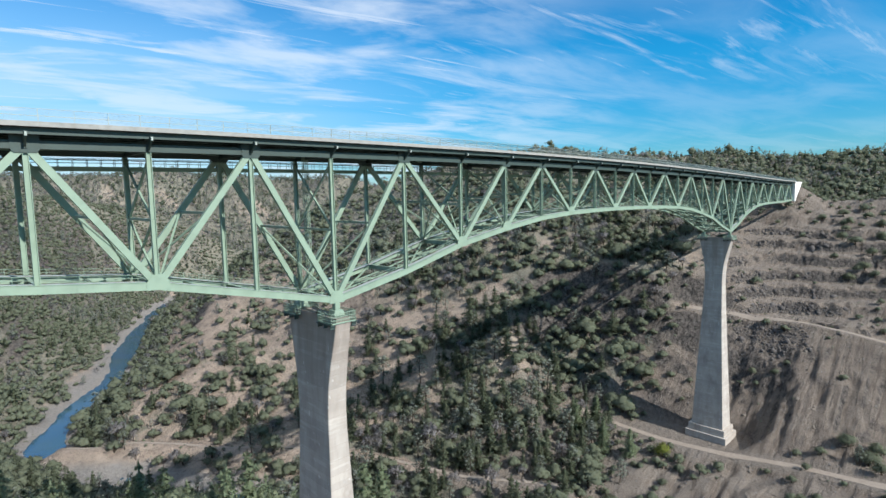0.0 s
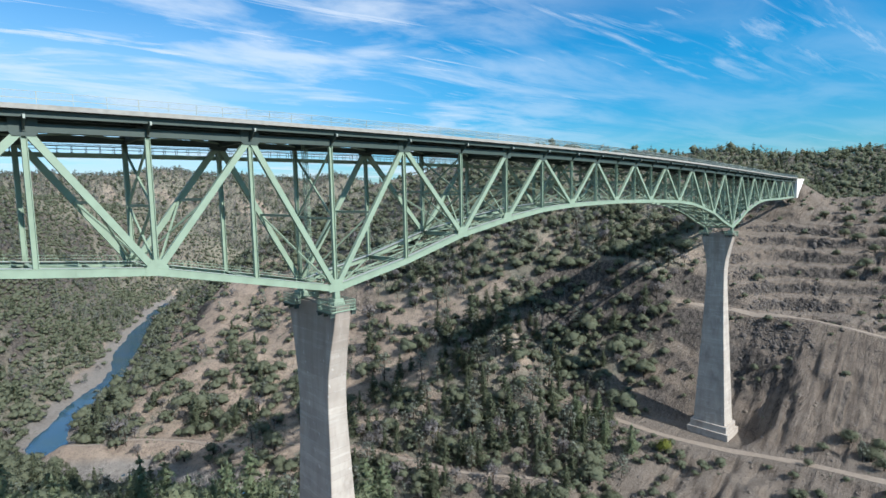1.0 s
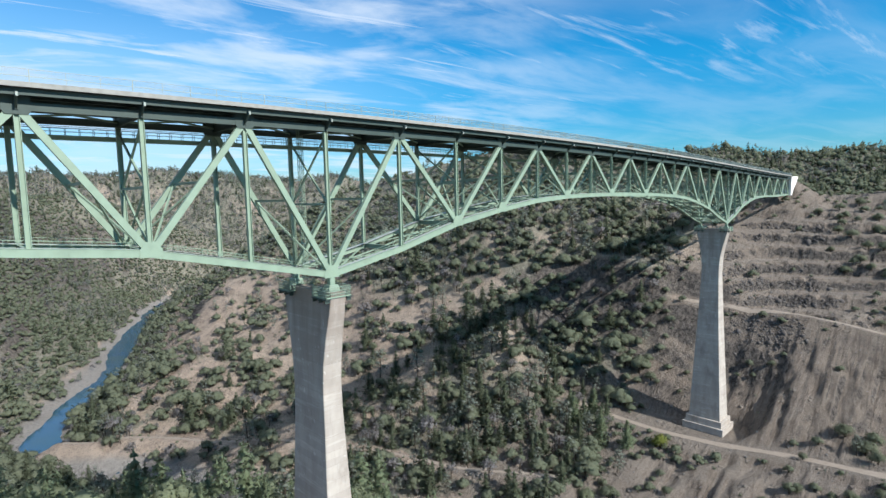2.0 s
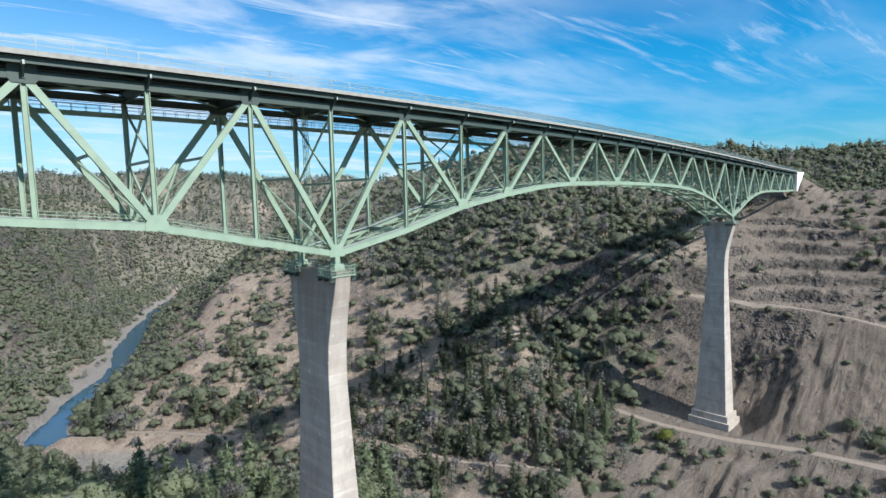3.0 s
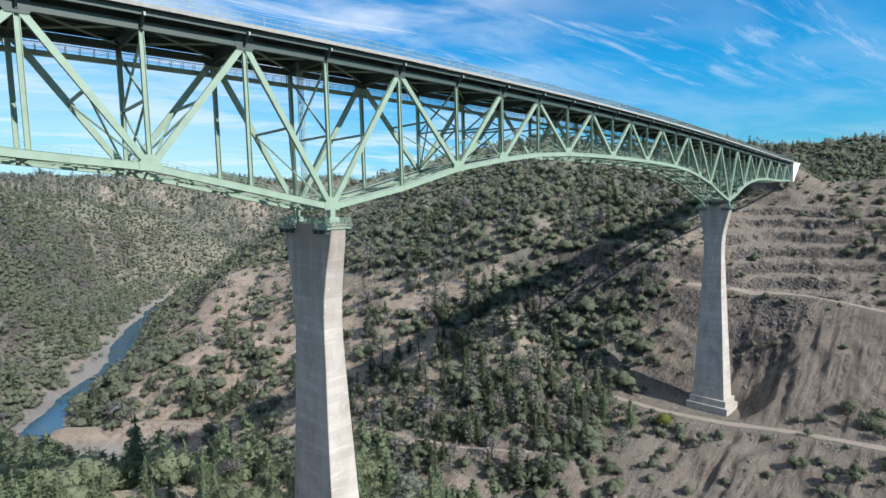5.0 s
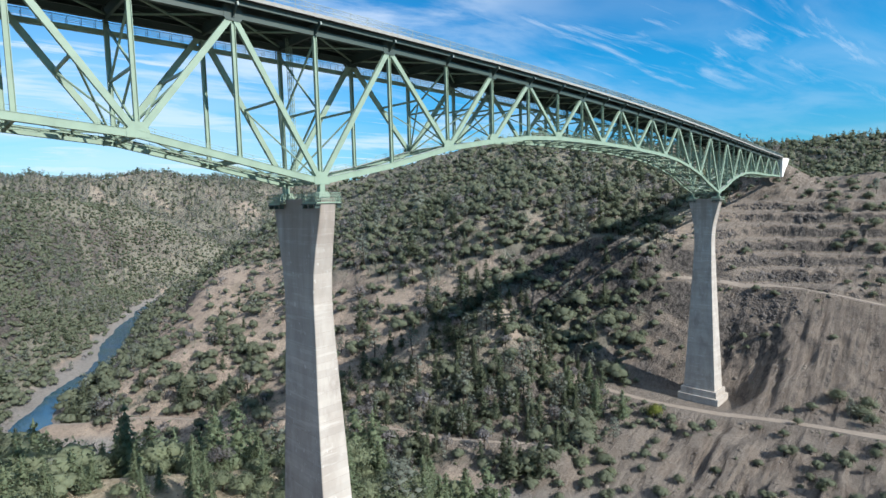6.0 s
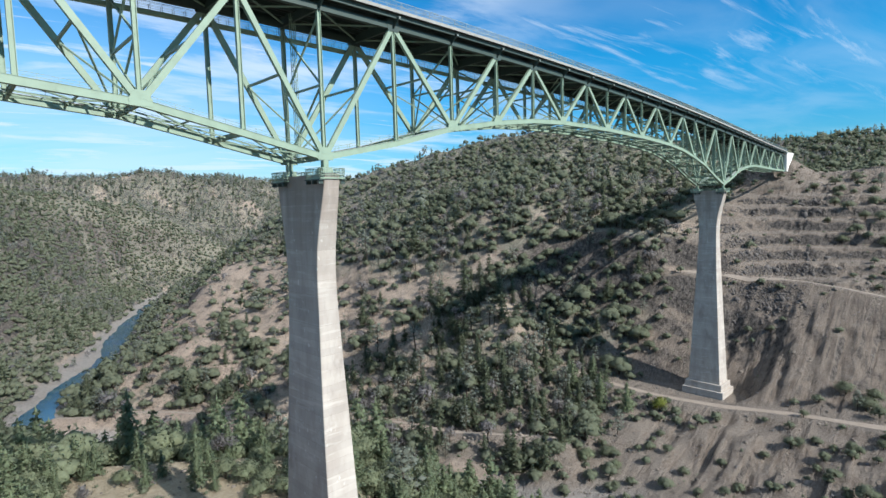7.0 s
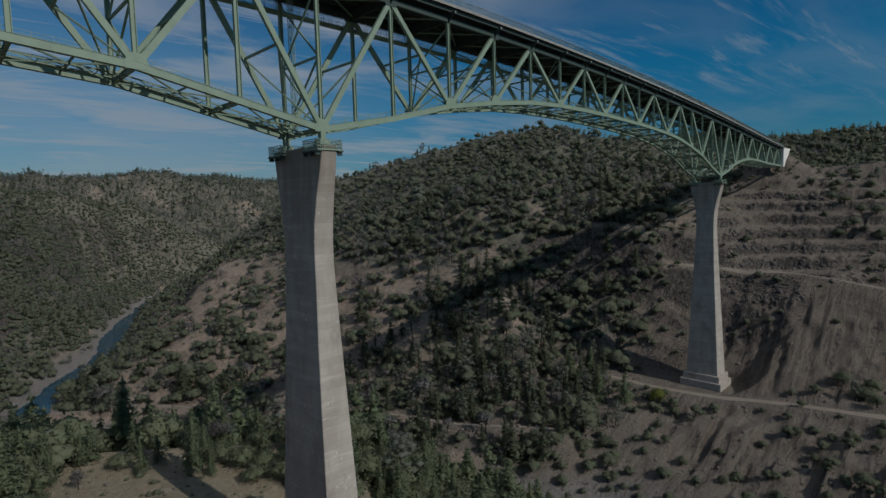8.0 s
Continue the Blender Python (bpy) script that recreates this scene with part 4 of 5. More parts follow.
class Build:
    """Collects triangles for one tree, trunk and crown apart, with the normals of its rounded masses."""

    def __init__(self, seed):
        self.r = np.random.RandomState(seed)
        self.v = {0: [], 1: []}
        self.f = {0: [], 1: []}
        self.m = {0: [], 1: []}
        self.n = {0: 0, 1: 0}

    def add(self, k, v, f, m):
        face = np.cross(v[f[:, 1]] - v[f[:, 0]], v[f[:, 2]] - v[f[:, 0]])
        turned = (face * m[f].sum(1)).sum(1) < 0
        f = np.where(turned[:, None], f[:, ::-1], f)
        self.v[k].append(v)
        self.f[k].append(f + self.n[k])
        self.m[k].append(unit(m))
        self.n[k] += len(v)

    def limb(self, a, b, ra, rb, sides=5):
        a, b = np.array(a, float), np.array(b, float)
        d = (b - a) / np.linalg.norm(b - a)
        s = np.cross(d, [0.3, 0.9, 0.2])
        s /= np.linalg.norm(s)
        u = np.cross(d, s)
        t = np.arange(sides) * 2 * np.pi / sides
        ring = np.cos(t)[:, None] * s + np.sin(t)[:, None] * u
        v = np.concatenate([a + ring * ra, b + ring * rb])
        i = np.arange(sides)
        j = (i + 1) % sides
        self.add(0, v, np.concatenate([np.stack([i, j, j + sides], 1), np.stack([i, j + sides, i + sides], 1)]), np.concatenate([ring, ring]))

    def lump(self, c, size, small=False):
        """The close inside of a clump of leaves."""
        bv, bf = (OCT_V, OCT_F) if small else (ICO_V, ICO_F)
        v = bv * (1 + self.r.uniform(-0.3, 0.3, (len(bv), 1))) * np.array(size) + np.array(c)
        self.add(1, v, bf, self.facing(v, c, size))

    def facing(self, p, c, size):
        """Outward from the clump, and a little from the whole crown."""
        return unit((p - np.array(c)) / np.array(size)) + 0.7 * unit(p - np.array((0, 0, 0.38))) + np.array((0, 0, 0.15))

    def sprays(self, c, size, count, leaf):
        """Small leaf sprays standing off the outside of a clump."""
        r = self.r
        d = r.normal(size=(count, 3))
        d /= np.linalg.norm(d, axis=1, keepdims=True)
        p = np.array(c) + d * np.array(size) * r.uniform(0.60, 1.15, (count, 1)) ** 0.6
        e1 = r.normal(size=(count, 3)) + d * 0.3
        e2 = r.normal(size=(count, 3)) + d * 0.3
        e1 *= leaf * r.uniform(0.6, 1.2, (count, 1)) / np.linalg.norm(e1, axis=1, keepdims=True)
        e2 *= leaf * r.uniform(0.6, 1.2, (count, 1)) / np.linalg.norm(e2, axis=1, keepdims=True)
        v = np.stack([p - e1 * 0.5, p + e1 * 0.5 + e2 * 0.15, p + e2], 1).reshape(-1, 3)
        m = np.repeat(self.facing(p, c, size) + r.normal(0, 0.18, (count, 3)), 3, axis=0)
        self.add(1, v, np.arange(3 * count).reshape(-1, 3), m)

    def arrays(self, k):
        if not self.v[k]:
            return np.zeros((0, 3)), np.zeros((0, 3), int), np.zeros((0, 3))
        return np.concatenate(self.v[k]), np.concatenate(self.f[k]), np.concatenate(self.m[k])


def oak(seed, lod):
    """A round live oak about 1 high and 1.15 wide (unit size)."""
    b = Build(seed)
    lobes, sprays = ((15, 120), (9, 40), (4, 12), (2, 7))[lod]
    b.limb((0, 0, -0.08), (0.02, 0.01, 0.30), 0.055, 0.035, (6, 4, 3, 3)[lod])
    lean = b.r.uniform(-0.07, 0.07, 2)
    for i in range(lobes):
        a = 2.4 * i + b.r.uniform(-0.5, 0.5)
        rr = 0.34 * math.sqrt((i + 0.3) / lobes) * b.r.uniform(0.7, 1.25)
        c = (rr * math.cos(a) + lean[0], rr * math.sin(a) + lean[1], 0.32 + 0.36 * (1 - rr / 0.42) * b.r.uniform(0.6, 1.1))
        size = np.array((0.23, 0.23, 0.21)) * b.r.uniform(0.65, 1.25) * (1.0, 1.06, 1.28, 1.65)[lod]
        if lod < 2:
            b.limb((0.02, 0.01, 0.26), c, 0.03, 0.012, 3)
        b.lump(c, size * (0.58, 0.72, 0.88, 0.95)[lod], lod != 1)
        b.sprays(c, size, sprays, (0.058, 0.100, 0.17, 0.24)[lod])
    return b


def pine(seed, lod):
    """A conifer 1 high: whorls of drooping boughs round a straight trunk."""
    b = Build(seed)
    b.limb((0, 0, -0.05), (0, 0, 0.97), 0.016, 0.003, (6, 4, 3, 3)[lod])
    tiers, boughs, sprays = ((17, 8, 20), (11, 6, 9), (6, 4, 5), (5, 3, 3))[lod]
    for i in range(tiers):
        z = 0.12 + 0.86 * i / tiers + b.r.uniform(-0.02, 0.02)
        reach = 0.245 * (1 - (z - 0.10) / 0.93) ** 0.85 * b.r.uniform(0.75, 1.15) + 0.012
        for j in range(boughs):
            if b.r.rand() < 0.10:
                continue
            a = 2 * math.pi * (j + 0.5 * (i % 2)) / boughs + b.r.uniform(-0.3, 0.3)
            r = reach * b.r.uniform(0.7, 1.2)
            if j == 0:
                b.lump((0, 0, z + 0.02), (reach * 0.36, reach * 0.36, 0.9 / tiers), True)
            d = np.array((math.cos(a), math.sin(a), -0.22))
            if lod < 2:
                b.limb((0, 0, z + 0.01), d * r * 0.9 + np.array((0, 0, z)), 0.004, 0.001, 3)
            # needles in short tufts along the bough
            t = b.r.uniform(0.15, 1.0, (sprays, 1))
            p = d * r * t + np.array((0, 0, z)) + b.r.normal(0, 1, (sprays, 3)) * np.array((0.16, 0.16, 0.10)) * r * (1.15 - 0.6 * t)
            e1 = b.r.normal(size=(sprays, 3)) * np.array((1, 1, 0.55)) + d
            e2 = b.r.normal(size=(sprays, 3)) * np.array((1, 1, 0.55))
            k = (0.028, 0.050, 0.100, 0.15)[lod] * (0.55 + 0.9 * r / 0.2)
            e1 *= k / np.linalg.norm(e1, axis=1, keepdims=True)
            e2 *= k / np.linalg.norm(e2, axis=1, keepdims=True)
            m = unit(p * np.array((1, 1, 0))) + np.array((0, 0, 0.45)) + b.r.normal(0, 0.35, (sprays, 3))
            b.add(1, np.stack([p - e1 * 0.5, p + e1 * 0.6, p + e2], 1).reshape(-1, 3), np.arange(3 * sprays).reshape(-1, 3), np.repeat(m, 3, axis=0))
    return b


def grey_pine(seed, lod):
    """An open, forked pine with loose grey tufts."""
    b = Build(seed)
    b.limb((0, 0, -0.05), (0.03, 0.02, 0.55), 0.022, 0.013, (6, 4, 3, 3)[lod])
    b.limb((0.03, 0.02, 0.5), (0.0, 0.05, 0.92), 0.013, 0.004, 3)
    b.limb((0.03, 0.02, 0.5), (0.10, -0.03, 0.86), 0.012, 0.004, 3)
    n, sprays = ((22, 34), (12, 14), (6, 7), (4, 5))[lod]
    for i in range(n):
        z = 0.28 + 0.68 * (i + 0.5) / n
        a = 2.4 * i + b.r.uniform(-0.5, 0.5)
        r = 0.23 * (1.05 - abs(z - 0.50) * 1.4) * b.r.uniform(0.35, 1.1)
        c = (0.03 + r * math.cos(a), r * math.sin(a), z)
        size = np.array((0.10, 0.10, 0.075)) * b.r.uniform(0.8, 1.3) * (1.6 if lod > 1 else 1.0)
        if lod < 2:
            b.limb((0.03, 0.02, z - 0.06), c, 0.007, 0.003, 3)
        b.lump(c, size * 0.55, True)
        b.sprays(c, size, sprays, (0.036, 0.060, 0.12, 0.16)[lod])
    return b


def bare(seed, lod):
    """A leafless broad tree: forked limbs and a haze of twigs."""
    b = Build(seed)
    b.limb((0, 0, -0.05), (0, 0.01, 0.34), 0.03, 0.02, (5, 4, 3, 3)[lod])
    n, sprays = ((14, 70), (7, 22), (4, 8), (3, 7))[lod]
    for i in range(n):
        a = 2.4 * i + b.r.uniform(-0.4, 0.4)
        r = 0.30 * math.sqrt((i + 0.4) / n)
        c = np.array((r * math.cos(a), r * math.sin(a), 0.62 + 0.22 * (1 - r / 0.34) + b.r.uniform(-0.08, 0.08)))
        b.limb((0, 0.01, 0.30), c * np.array((0.8, 0.8, 1)), 0.014, 0.004, 3)
        if lod > 0:
            b.lump(c, (0.07, 0.07, 0.07), True)
        b.sprays(c, (0.17, 0.17, 0.16), sprays, (0.062, 0.12, 0.22, 0.26)[lod])
    return b


KINDS = {
    "oak": (oak, OAK, 1.0), "pine": (pine, PINE, 1.0), "grey_pine": (grey_pine, GREY_PINE, 1.0), "bare": (bare, BARE, 1.0), "gold": (oak, GOLD, 1.0), "green_oak": (oak, GREEN_OAK, 1.0), "young_pine": (pine, NEAR_PINE, 1.0)}
VARIANTS = 5
PROTO = {}
for name, (fn, mat, _) in KINDS.items():
    for lod in range(4):
        PROTO[name, lod] = [fn(100 * i + lod, lod) for i in range(VARIANTS)]


def tri_mesh(name, v, f, m, mat):
    me = bpy.data.meshes.new(name)
    me.vertices.add(len(v))
    me.vertices.foreach_set("co", np.ascontiguousarray(v, np.float32).ravel())
    me.loops.add(f.size)
    me.loops.foreach_set("vertex_index", f.ravel().astype(np.int32))
    me.polygons.add(len(f))
    me.polygons.foreach_set("loop_start", np.arange(0, f.size, 3, dtype=np.int32))
    me.update(calc_edges=True)
    if m is not None:
        me.attributes.new("custom_normal", "FLOAT_VECTOR", "POINT").data.foreach_set("vector", np.ascontiguousarray(m, np.float32).ravel())
    me.materials.append(mat)
    return me


# where trees stand: candidates on a jittered lattice, kept by how dense each slope is
VIEW = (-61.0, -93.0)
rs = np.random.RandomState(7)


def scatter(spacing, lo, hi, from_deg=2, to_deg=90):
    """Candidate places in a ring of the valley seen from the bridge's open side."""
    n = int(2 * hi / spacing)
    ii, jj = np.meshgrid(np.arange(n), np.arange(n))
    x = VIEW[0] - hi + (ii + rs.uniform(0, 1, ii.shape)) * spacing
    y = VIEW[1] - hi + (jj + rs.uniform(0, 1, ii.shape)) * spacing
    x, y = x.ravel(), y.ravel()
    dx, dy = x - VIEW[0], y - VIEW[1]
    dist, ang = np.hypot(dx, dy), np.degrees(np.arctan2(dy, dx))
    keep = (dist > lo) & (dist <= hi) & (ang > from_deg) & (ang < to_deg)
    return x[keep], y[keep], dist[keep]


sets = [scatter(5.6, 60, 330), scatter(6.2, 330, 620), scatter(8.5, 620, 1000, 22, 57), scatter(5.4, 620, 960, 2, 22), scatter(4.9, 620, 1250, 57, 90), scatter(7.5, 1250, 1750)]
X, Y, D = (np.concatenate(v) for v in zip(*sets))
Z = ground_at(X, Y)
dens, spur, rawcut, west, near = cover(X, Y, Z)
# slopes turned away from the valley carry a thinner wood
hidden = np.zeros(len(X), bool)
for q in np.linspace(0.12, 0.97, 36):
    hidden |= ground_at(VIEW[0] + q * (X - VIEW[0]), VIEW[1] + q * (Y - VIEW[1])) > 168 + q * (Z + 16 - 168)
keep = rs.uniform(0, 1, len(X)) < dens * np.where(hidden, 0.15, 1.0)
X, Y, D, Z, spur, rawcut, west, near = (v[keep] for v in (X, Y, D, Z, spur, rawcut, west, near))
# single trees and shrubs that stand apart on the cut slope and by the road
APART = [(224, -33, "oak", 5.5), (229, 5, "oak", 4.5), (228, -52, "oak", 5.0), (194, 15, "oak", 5.0), (205, 23, "oak", 4.5), (160, 24, "oak", 6.5), (219, -44, "oak", 3.5), (183, -15, "oak", 4.5),
         (270, -43, "oak", 8.5), (273, -54, "oak", 9.0), (266, -52, "oak", 9.5), (262, -49, "grey_pine", 11.0), (258, -58, "oak", 7.5), (394, -19, "oak", 7.5), (398, -33, "oak", 7.0), (419, -36, "oak", 9.0),
         (457, -28, "oak", 8.0), (440, -8, "oak", 6.5), (270, 59, "oak", 7.5), (279, 65, "oak", 7.0), (272, 77, "oak", 8.0), (302, 61, "oak", 6.0), (301, -1, "oak", 4.5), (352, -45, "oak", 5.0),
         (227, 74, "young_pine", 20.0), (214, 80, "young_pine", 21.0), (210, 44, "young_pine", 18.0), (206, 92, "pine", 16.0), (207, 58, "young_pine", 22.0), (220, 86, "young_pine", 18.0), (198, 66, "pine", 17.0), (192, 40, "grey_pine", 14.0),
         (455, 10, "oak", 6.5), (463, -2, "oak", 7.5), (450, -5, "oak", 7.0), (430, -8, "oak", 8.5), (424, -17, "oak", 8.5), (408, -8, "oak", 5.5), (402, -26, "oak", 8.5), (396, -42, "oak", 8.0),
         (418, -28, "oak", 8.0), (440, -30, "oak", 9.0), (450, -46, "oak", 9.0), (425, -52, "oak", 9.0), (470, -30, "grey_pine", 12.0), (480, -12, "oak", 9.0),
         (-24, 101, "young_pine", 12.0), (-13, 97, "young_pine", 13.5), (3, 92, "young_pine", 14.5), (13, 90, "young_pine", 13.0), (-36, 92, "young_pine", 10.0), (20, 80, "green_oak", 8.0), (24, 88, "young_pine", 15.0),
         (-42, 100, "green_oak", 7.0), (-33, 112, "grey_pine", 10.0), (-4, 104, "green_oak", 7.5), (8, 100, "young_pine", 12.0), (30, 76, "green_oak", 9.0), (-48, 88, "bare", 6.0),
         (-3, 75, "young_pine", 15.0), (3, 82, "young_pine", 12.0), (6, 76, "green_oak", 8.5), (10, 70, "green_oak", 9.5), (14, 64, "green_oak", 8.5), (18, 72, "young_pine", 12.0), (9, 59, "green_oak", 7.0),
         (16, 55, "green_oak", 8.5), (22, 62, "green_oak", 9.5), (-27, 100, "young_pine", 10.5), (-31, 84, "bare", 5.0), (-15, 84, "young_pine", 11.0), (-20, 90, "green_oak", 6.0), (0, 70, "young_pine", 9.0), (-9, 88, "young_pine", 9.0), (-40, 84, "young_pine", 9.0),
         (222, 31, "gold", 10.0), (246, -30, "oak", 5.0), (212, -22, "oak", 5.0), (200, -8, "oak", 4.5), (236, -62, "oak", 6.0), (186, 4, "oak", 5.5), (214, 12, "oak", 4.0), (172, 30, "green_oak", 7.0), (178, 38, "oak", 7.5), (168, 44, "green_oak", 8.0)]
ax, ay = (np.array([a[i] for a in APART], float) for i in (0, 1))
az = ground_at(ax, ay)
X, Y, Z = np.concatenate([X, ax]), np.concatenate([Y, ay]), np.concatenate([Z, az])
D = np.concatenate([D, np.full(len(APART), -400.0)])
spur, rawcut = (np.concatenate([v, np.zeros(len(APART))]) for v in (spur, rawcut))
west, near = (np.concatenate([v, np.zeros(len(APART), bool)]) for v in (west, near))
count = len(X)
pick = rs.uniform(0, 1, count)
mixn = fbm(X, Y, 60, 71, 3)
gorge = smooth01(X, 70, 110) * (1 - smooth01(X, 235, 260)) * smooth01(Y, 35, 60) * (1 - smooth01(Y, 190, 230))
beyond = west & (D > 1180)
p_pine = np.where(near, 0.30, np.where(west, 0.08, 0.06 + 0.20 * gorge + 0.15 * smooth01(X, 500, 580)))
p_grey = np.where(near, 0.05, np.where(west, np.where(beyond, 0.35, np.clip(0.10 + 0.25 * mixn, 0, 1)), 0.09 + 0.08 * gorge + 0.06 * mixn))
p_bare = np.where(near, 0.02, np.where(west, np.where(beyond, 0.42, np.clip(0.06 + 0.2 * mixn, 0, 1)), 0.08 + 0.06 * mixn))
p_gold = np.where(near, 0.03, 0.0)
kind = np.full(count, "oak", dtype=object)
kind[pick < p_pine + p_grey + p_bare + p_gold] = "gold"
kind[pick < p_pine + p_grey + p_bare] = "bare"
kind[pick < p_pine + p_grey] = "grey_pine"
kind[pick < p_pine] = "pine"
kind[(rawcut > 0.4) & (pick < 0.93)] = "oak"
kind[near & (kind == "oak")] = "green_oak"
kind[near & (kind == "pine")] = "young_pine"
tall = {"young_pine": 13.0, "green_oak": 7.8, "oak": 7.7, "pine": 15.0, "grey_pine": 12.5, "bare": 7.8, "gold": 5.5}
size = np.array([tall[k] for k in kind]) * np.exp(rs.normal(0, 1, count) * np.where(west, 0.17, 0.27))
size = size * np.where(rawcut > 0.5, 0.62, 1.0) * np.where(D > 1250, 0.95, np.where(west & (D > 620), 0.66, np.where(D > 540, np.where(kind == "pine", 0.62, 0.80), 1.0))) * np.where(near, 1.3, 1.0)
for i, a in enumerate(APART):
    kind[count - len(APART) + i], size[count - len(APART) + i] = a[2], a[3]
turn = rs.uniform(0, 2 * np.pi, count)
which = rs.randint(0, VARIANTS, count)
squash = np.where(np.isin(kind, ("oak", "green_oak")), rs.uniform(0.92, 1.22, count), rs.uniform(0.85, 1.15, count))

order = np.argsort(D + np.where(near & (D > 105), 0, 400))
single = set(order[:280].tolist())
LABELS = {
    "young_pine": ("conifer", "bright green cone-shaped pine on the canyon bank", "tree"),
    "green_oak": ("broadleaf_tree", "rounded fresh green broadleaf tree on the near bank", "tree"),
    "oak": ("live_oak", "rounded dark green live oak on the dry slope", "tree"),
    "pine": ("pine_tree", "tall dark green pine on the canyon side", "tree"),
    "grey_pine": ("grey_pine", "open grey green pine with loose tufts", "tree"),
    "bare": ("bare_tree", "leafless grey brown tree on the slope", "tree"),
    "gold": ("yellow_shrub", "yellow green shrub by the river", "shrub")}
MESHES = {}
for i in sorted(single):
    key = kind[i], which[i]
    name, label, cat = LABELS[kind[i]]
    if key not in MESHES:
        b = PROTO[kind[i], 0][which[i]]
        MESHES[key] = (tri_mesh("trunk", *b.arrays(0), BARK), tri_mesh("crown", *b.arrays(1), KINDS[kind[i]][1]))
    ob = new(name)
    ob.matrix_basis = Matrix.LocRotScale((X[i], Y[i], Z[i]), Euler((0, 0, turn[i])), (size[i] * squash[i], size[i] * squash[i], size[i]))
    tagged(ob, label, cat, "trees of the canyon")
    for nm, me in zip(("trunk", "crown"), MESHES[key]):
        c = new(nm, me)
        c.parent = ob

WOODS = {"young_pine": "conifer_woods", "green_oak": "green_woods", "oak": "oak_woods", "pine": "pine_woods", "grey_pine": "grey_pine_woods", "bare": "bare_woods", "gold": "yellow_brush"}
trunks_v, trunks_f, trunks_m, base = [], [], [], 0
for name in KINDS:
    vs, fs, ms, n = [], [], [], 0
    for lod, near_by, far_off in ((1, -1e9, 480), (2, 480, 700), (3, 700, 1e9)):
        for w in range(VARIANTS):
            sel = [i for i in np.where((kind == name) & (which == w) & (D >= near_by) & (D < far_off))[0] if i not in single]
            if not sel:
                continue
            sel = np.array(sel)
            for k in (0, 1):
                v, f, m = PROTO[name, lod][w].arrays(k)
                if k == 0 and lod > 1:
                    continue
                c, s = np.cos(turn[sel])[:, None], np.sin(turn[sel])[:, None]
                sx = (size[sel] * squash[sel])[:, None]
                px = (v[None, :, 0] * c - v[None, :, 1] * s) * sx + X[sel][:, None]
                py = (v[None, :, 0] * s + v[None, :, 1] * c) * sx + Y[sel][:, None]
                pz = v[None, :, 2] * size[sel][:, None] + Z[sel][:, None]
                P = np.stack([px, py, pz], -1).reshape(-1, 3)
                M = np.stack([m[None, :, 0] * c - m[None, :, 1] * s, m[None, :, 0] * s + m[None, :, 1] * c, np.broadcast_to(m[None, :, 2], px.shape)], -1).reshape(-1, 3)
                Fx = (f[None] + (np.arange(len(sel)) * len(v))[:, None, None]).reshape(-1, 3)
                if k == 0:
                    trunks_v.append(P)
                    trunks_f.append(Fx + base)
                    trunks_m.append(M)
                    base += len(P)
                else:
                    vs.append(P)
                    fs.append(Fx + n)
                    ms.append(M)
                    n += len(P)
    if vs:
        me = tri_mesh(WOODS[name], np.concatenate(vs), np.concatenate(fs), np.concatenate(ms), KINDS[name][1])
        tagged(new(WOODS[name], me), {"young_pine": "bright green conifers along the near bank", "green_oak": "fresh green broadleaf trees along the near bank", "oak": "dense rounded green oak scrub over the slopes", "pine": "dark green pines among the oaks", "grey_pine": "pale grey green pines on the slopes",
               "bare": "grey brown leafless trees and brush", "gold": "scattered yellow green brush"}[name], "woods", kind="stuff")
tagged(new("tree_trunks", tri_mesh("tree_trunks", np.concatenate(trunks_v), np.concatenate(trunks_f), np.concatenate(trunks_m), BARK)), "brown trunks of the trees on the slopes", "trunks", kind="stuff")


# low dry brush and loose rock that break up the open ground
def strew(name, label, cat, mat, protos, px, py, sizes, sink, flat=1.0):
    pz = ground_at(px, py)
    vs, fs, ms, n = [], [], [], 0
    which = rs.randint(0, len(protos), len(px))
    ang = rs.uniform(0, 2 * np.pi, len(px))
    for w, (v, f, m) in enumerate(protos):
        sel = np.where(which == w)[0]
        c, s = np.cos(ang[sel])[:, None], np.sin(ang[sel])[:, None]
        k = sizes[sel][:, None]
        P = np.stack([(v[None, :, 0] * c - v[None, :, 1] * s) * k + px[sel][:, None], (v[None, :, 0] * s + v[None, :, 1] * c) * k + py[sel][:, None],
                      v[None, :, 2] * k * flat + pz[sel][:, None] - sink * k], -1).reshape(-1, 3)
        fs.append((f[None] + (np.arange(len(sel)) * len(v))[:, None, None]).reshape(-1, 3) + n)
        vs.append(P)
        if m is not None:
            ms.append(np.stack([m[None, :, 0] * c - m[None, :, 1] * s, m[None, :, 0] * s + m[None, :, 1] * c, np.broadcast_to(m[None, :, 2], P.reshape(len(sel), -1, 3).shape[:2])], -1).reshape(-1, 3))
        n += len(P)
    tagged(new(name, tri_mesh(name, np.concatenate(vs), np.concatenate(fs), np.concatenate(ms) if ms else None, mat)), label, cat, kind="stuff")


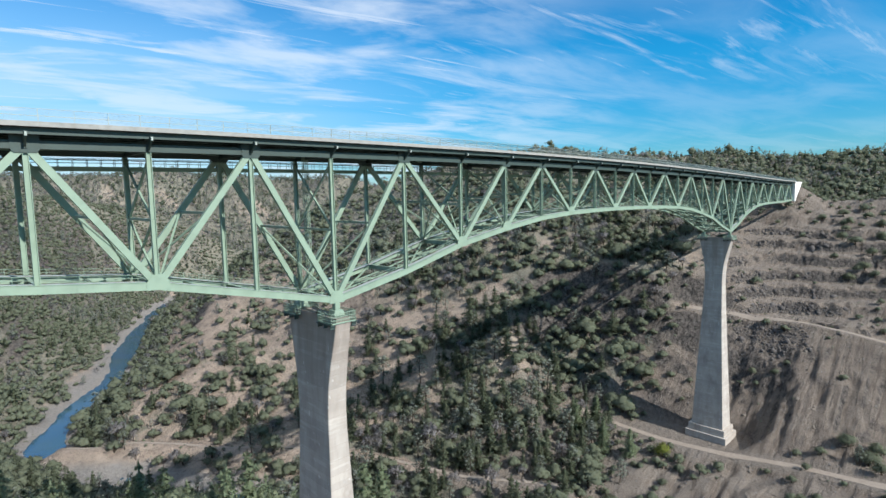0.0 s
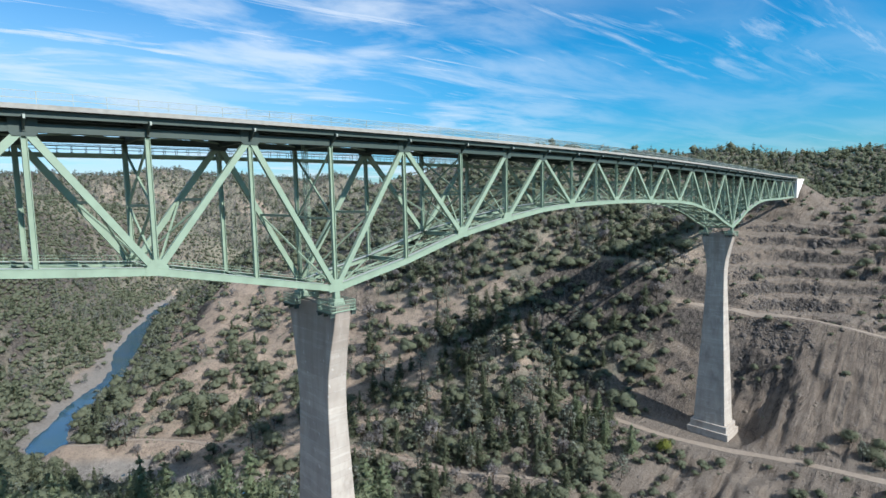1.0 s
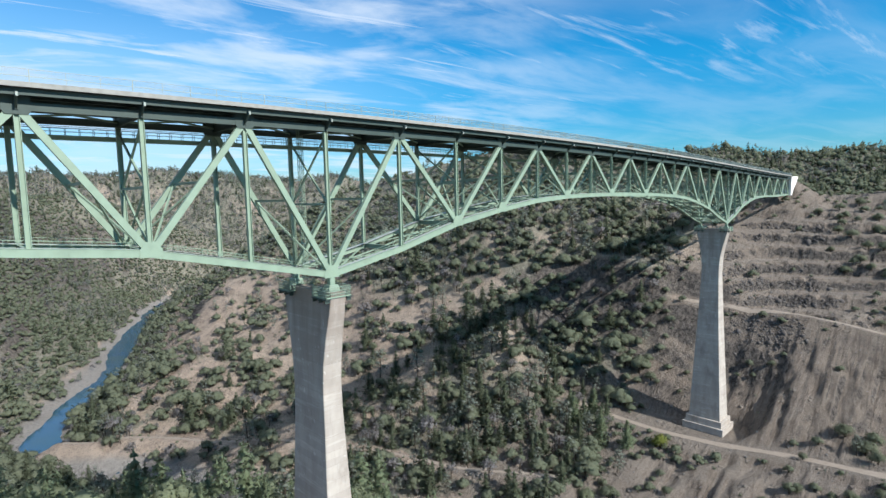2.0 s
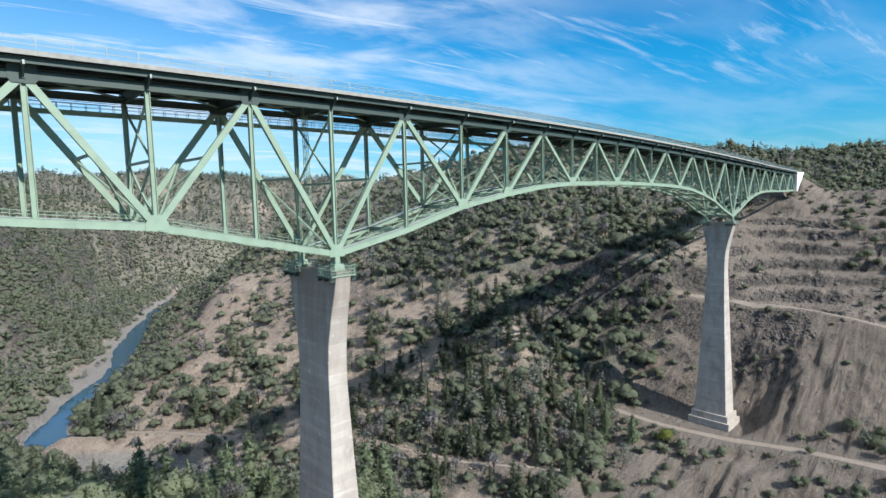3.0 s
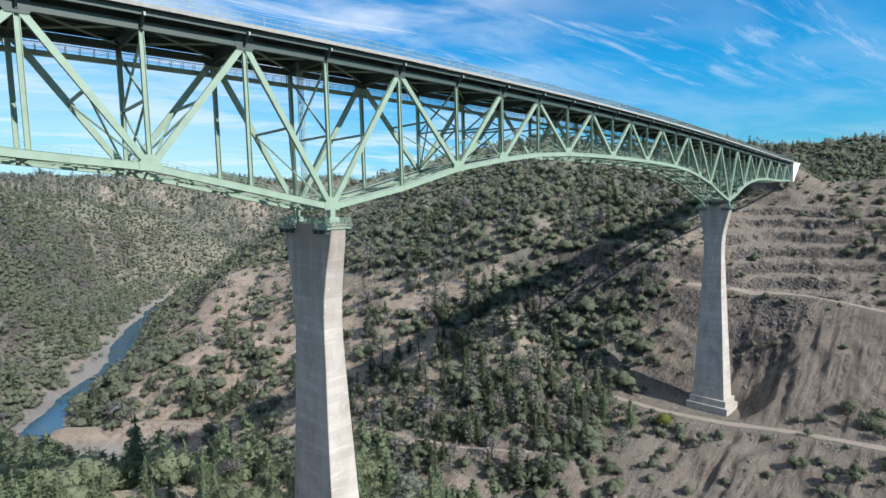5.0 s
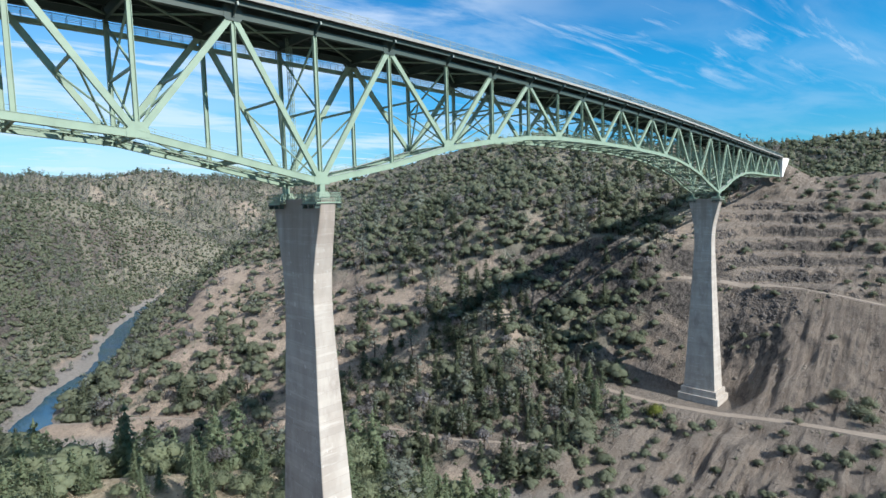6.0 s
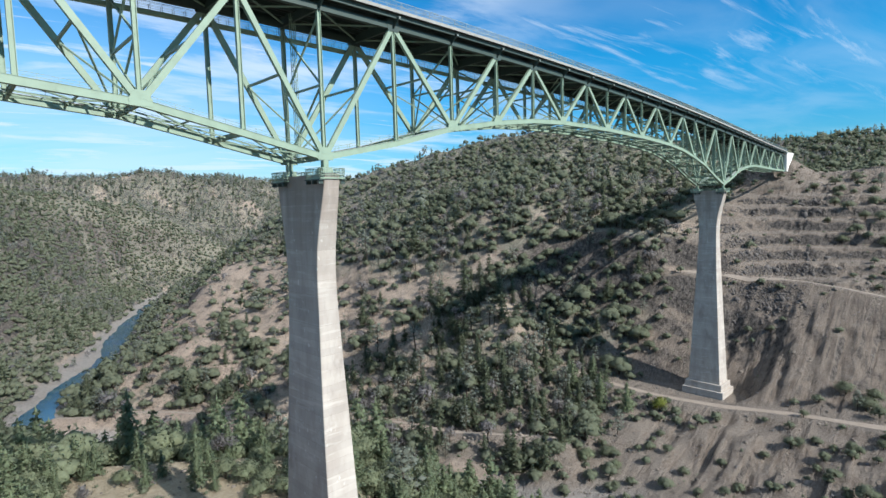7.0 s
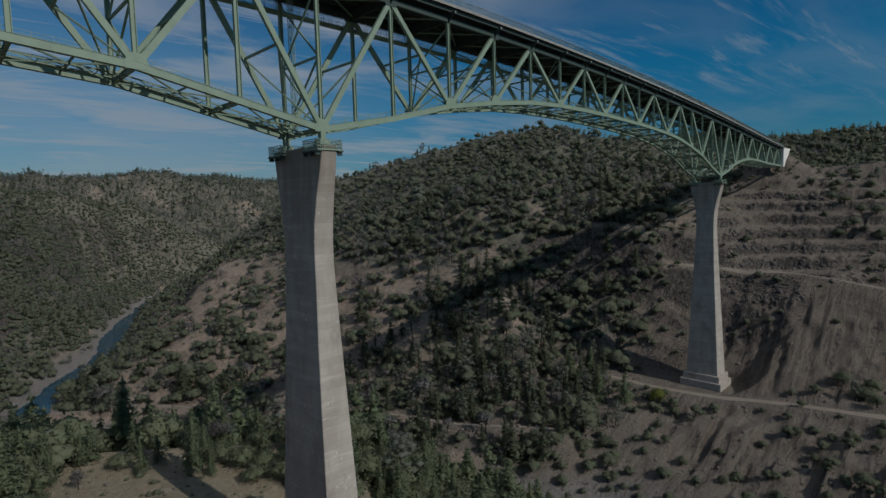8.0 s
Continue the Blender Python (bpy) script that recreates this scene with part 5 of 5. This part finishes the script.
def open_ground(count, hi, bias):
    """Places on open slopes in view; bias leans the draw towards the cut slope."""
    a = np.radians(rs.uniform(0, 92, count))
    d = hi * np.sqrt(rs.uniform(0.03, 1, count))
    x, y = VIEW[0] + d * np.cos(a), VIEW[1] + d * np.sin(a)
    z = ground_at(x, y)
    dn, sp, raw, we, ne = cover(x, y, z)
    dr, half, _ = seg_dist(x, y, RIVER)
    dro, _, _ = seg_dist(x, y, ROAD)
    ok = (dr > half + 2) & (dro > 4) & (np.hypot(x - 256, y - 20) > 22) & (rs.uniform(0, 1, count) < np.where(raw > 0.3, bias, 0.55 * (1 - 0.6 * dn)))
    return x[ok], y[ok]


tufts = []
for i in range(4):
    b = Build(900 + i)
    b.lump((0, 0, 0.2), (0.45, 0.45, 0.32), True)
    b.sprays((0, 0, 0.22), (0.55, 0.55, 0.4), 16, 0.30)
    tufts.append(b.arrays(1))
bx, by = open_ground(6000, 480, 0.30)
strew("dry_brush", "low grey brown dry brush on the open slopes", "brush", BARE, tufts, bx, by, np.exp(rs.normal(-0.1, 0.4, len(bx))), 0.05)
bx, by = open_ground(6000, 480, 0.10)
strew("green_brush", "low olive green bushes on the open slopes", "brush", OAK, tufts, bx, by, np.exp(rs.normal(0.35, 0.4, len(bx))), 0.05)
stones = []
for i in range(4):
    r = np.random.RandomState(40 + i)
    stones.append((ICO_V * (1 + r.uniform(-0.42, 0.42, (12, 1))) * np.array((0.6, 0.42, 0.40)), ICO_F, None))
cx, cy = rs.uniform(298, 440, 26000), rs.uniform(-130, 62, 26000)
grade = np.hypot(ground_at(cx + 1.2, cy) - ground_at(cx - 1.2, cy), ground_at(cx, cy + 1.2) - ground_at(cx, cy - 1.2)) / 2.4
bench_d, bench_z, _ = seg_dist(cx, cy, BENCH)
above = ground_at(cx, cy) > bench_z - 1
bare_rock = above * (smooth01(fbm(cx, cy, 30, 97, 2), -0.1, 0.45) + 0.9 * np.exp(-((cx - 350) / 22) ** 2 - ((cy - 8) / 26) ** 2)) + 1.3 * ~above * np.exp(-((cx - 320) / 10) ** 2 - ((cy - 4) / 14) ** 2)
ok = rs.uniform(0, 1, len(cx)) < smooth01(grade, 0.62, 1.0) * bare_rock * 0.95
ok &= bench_d > 3.2
cx, cy = cx[ok], cy[ok]
strew("broken_rock", "dark broken rock on the cut benches", "rocks", CRAG, stones, cx, cy, np.exp(rs.normal(0.12, 0.45, len(cx))), 0.25, 1.4)
bx, by = open_ground(9000, 430, 0.80)
strew("rocks", "grey brown loose rocks on the cut slope", "rocks", ROCK, stones, bx, by, np.exp(rs.normal(-0.25, 0.55, len(bx))), 0.12)
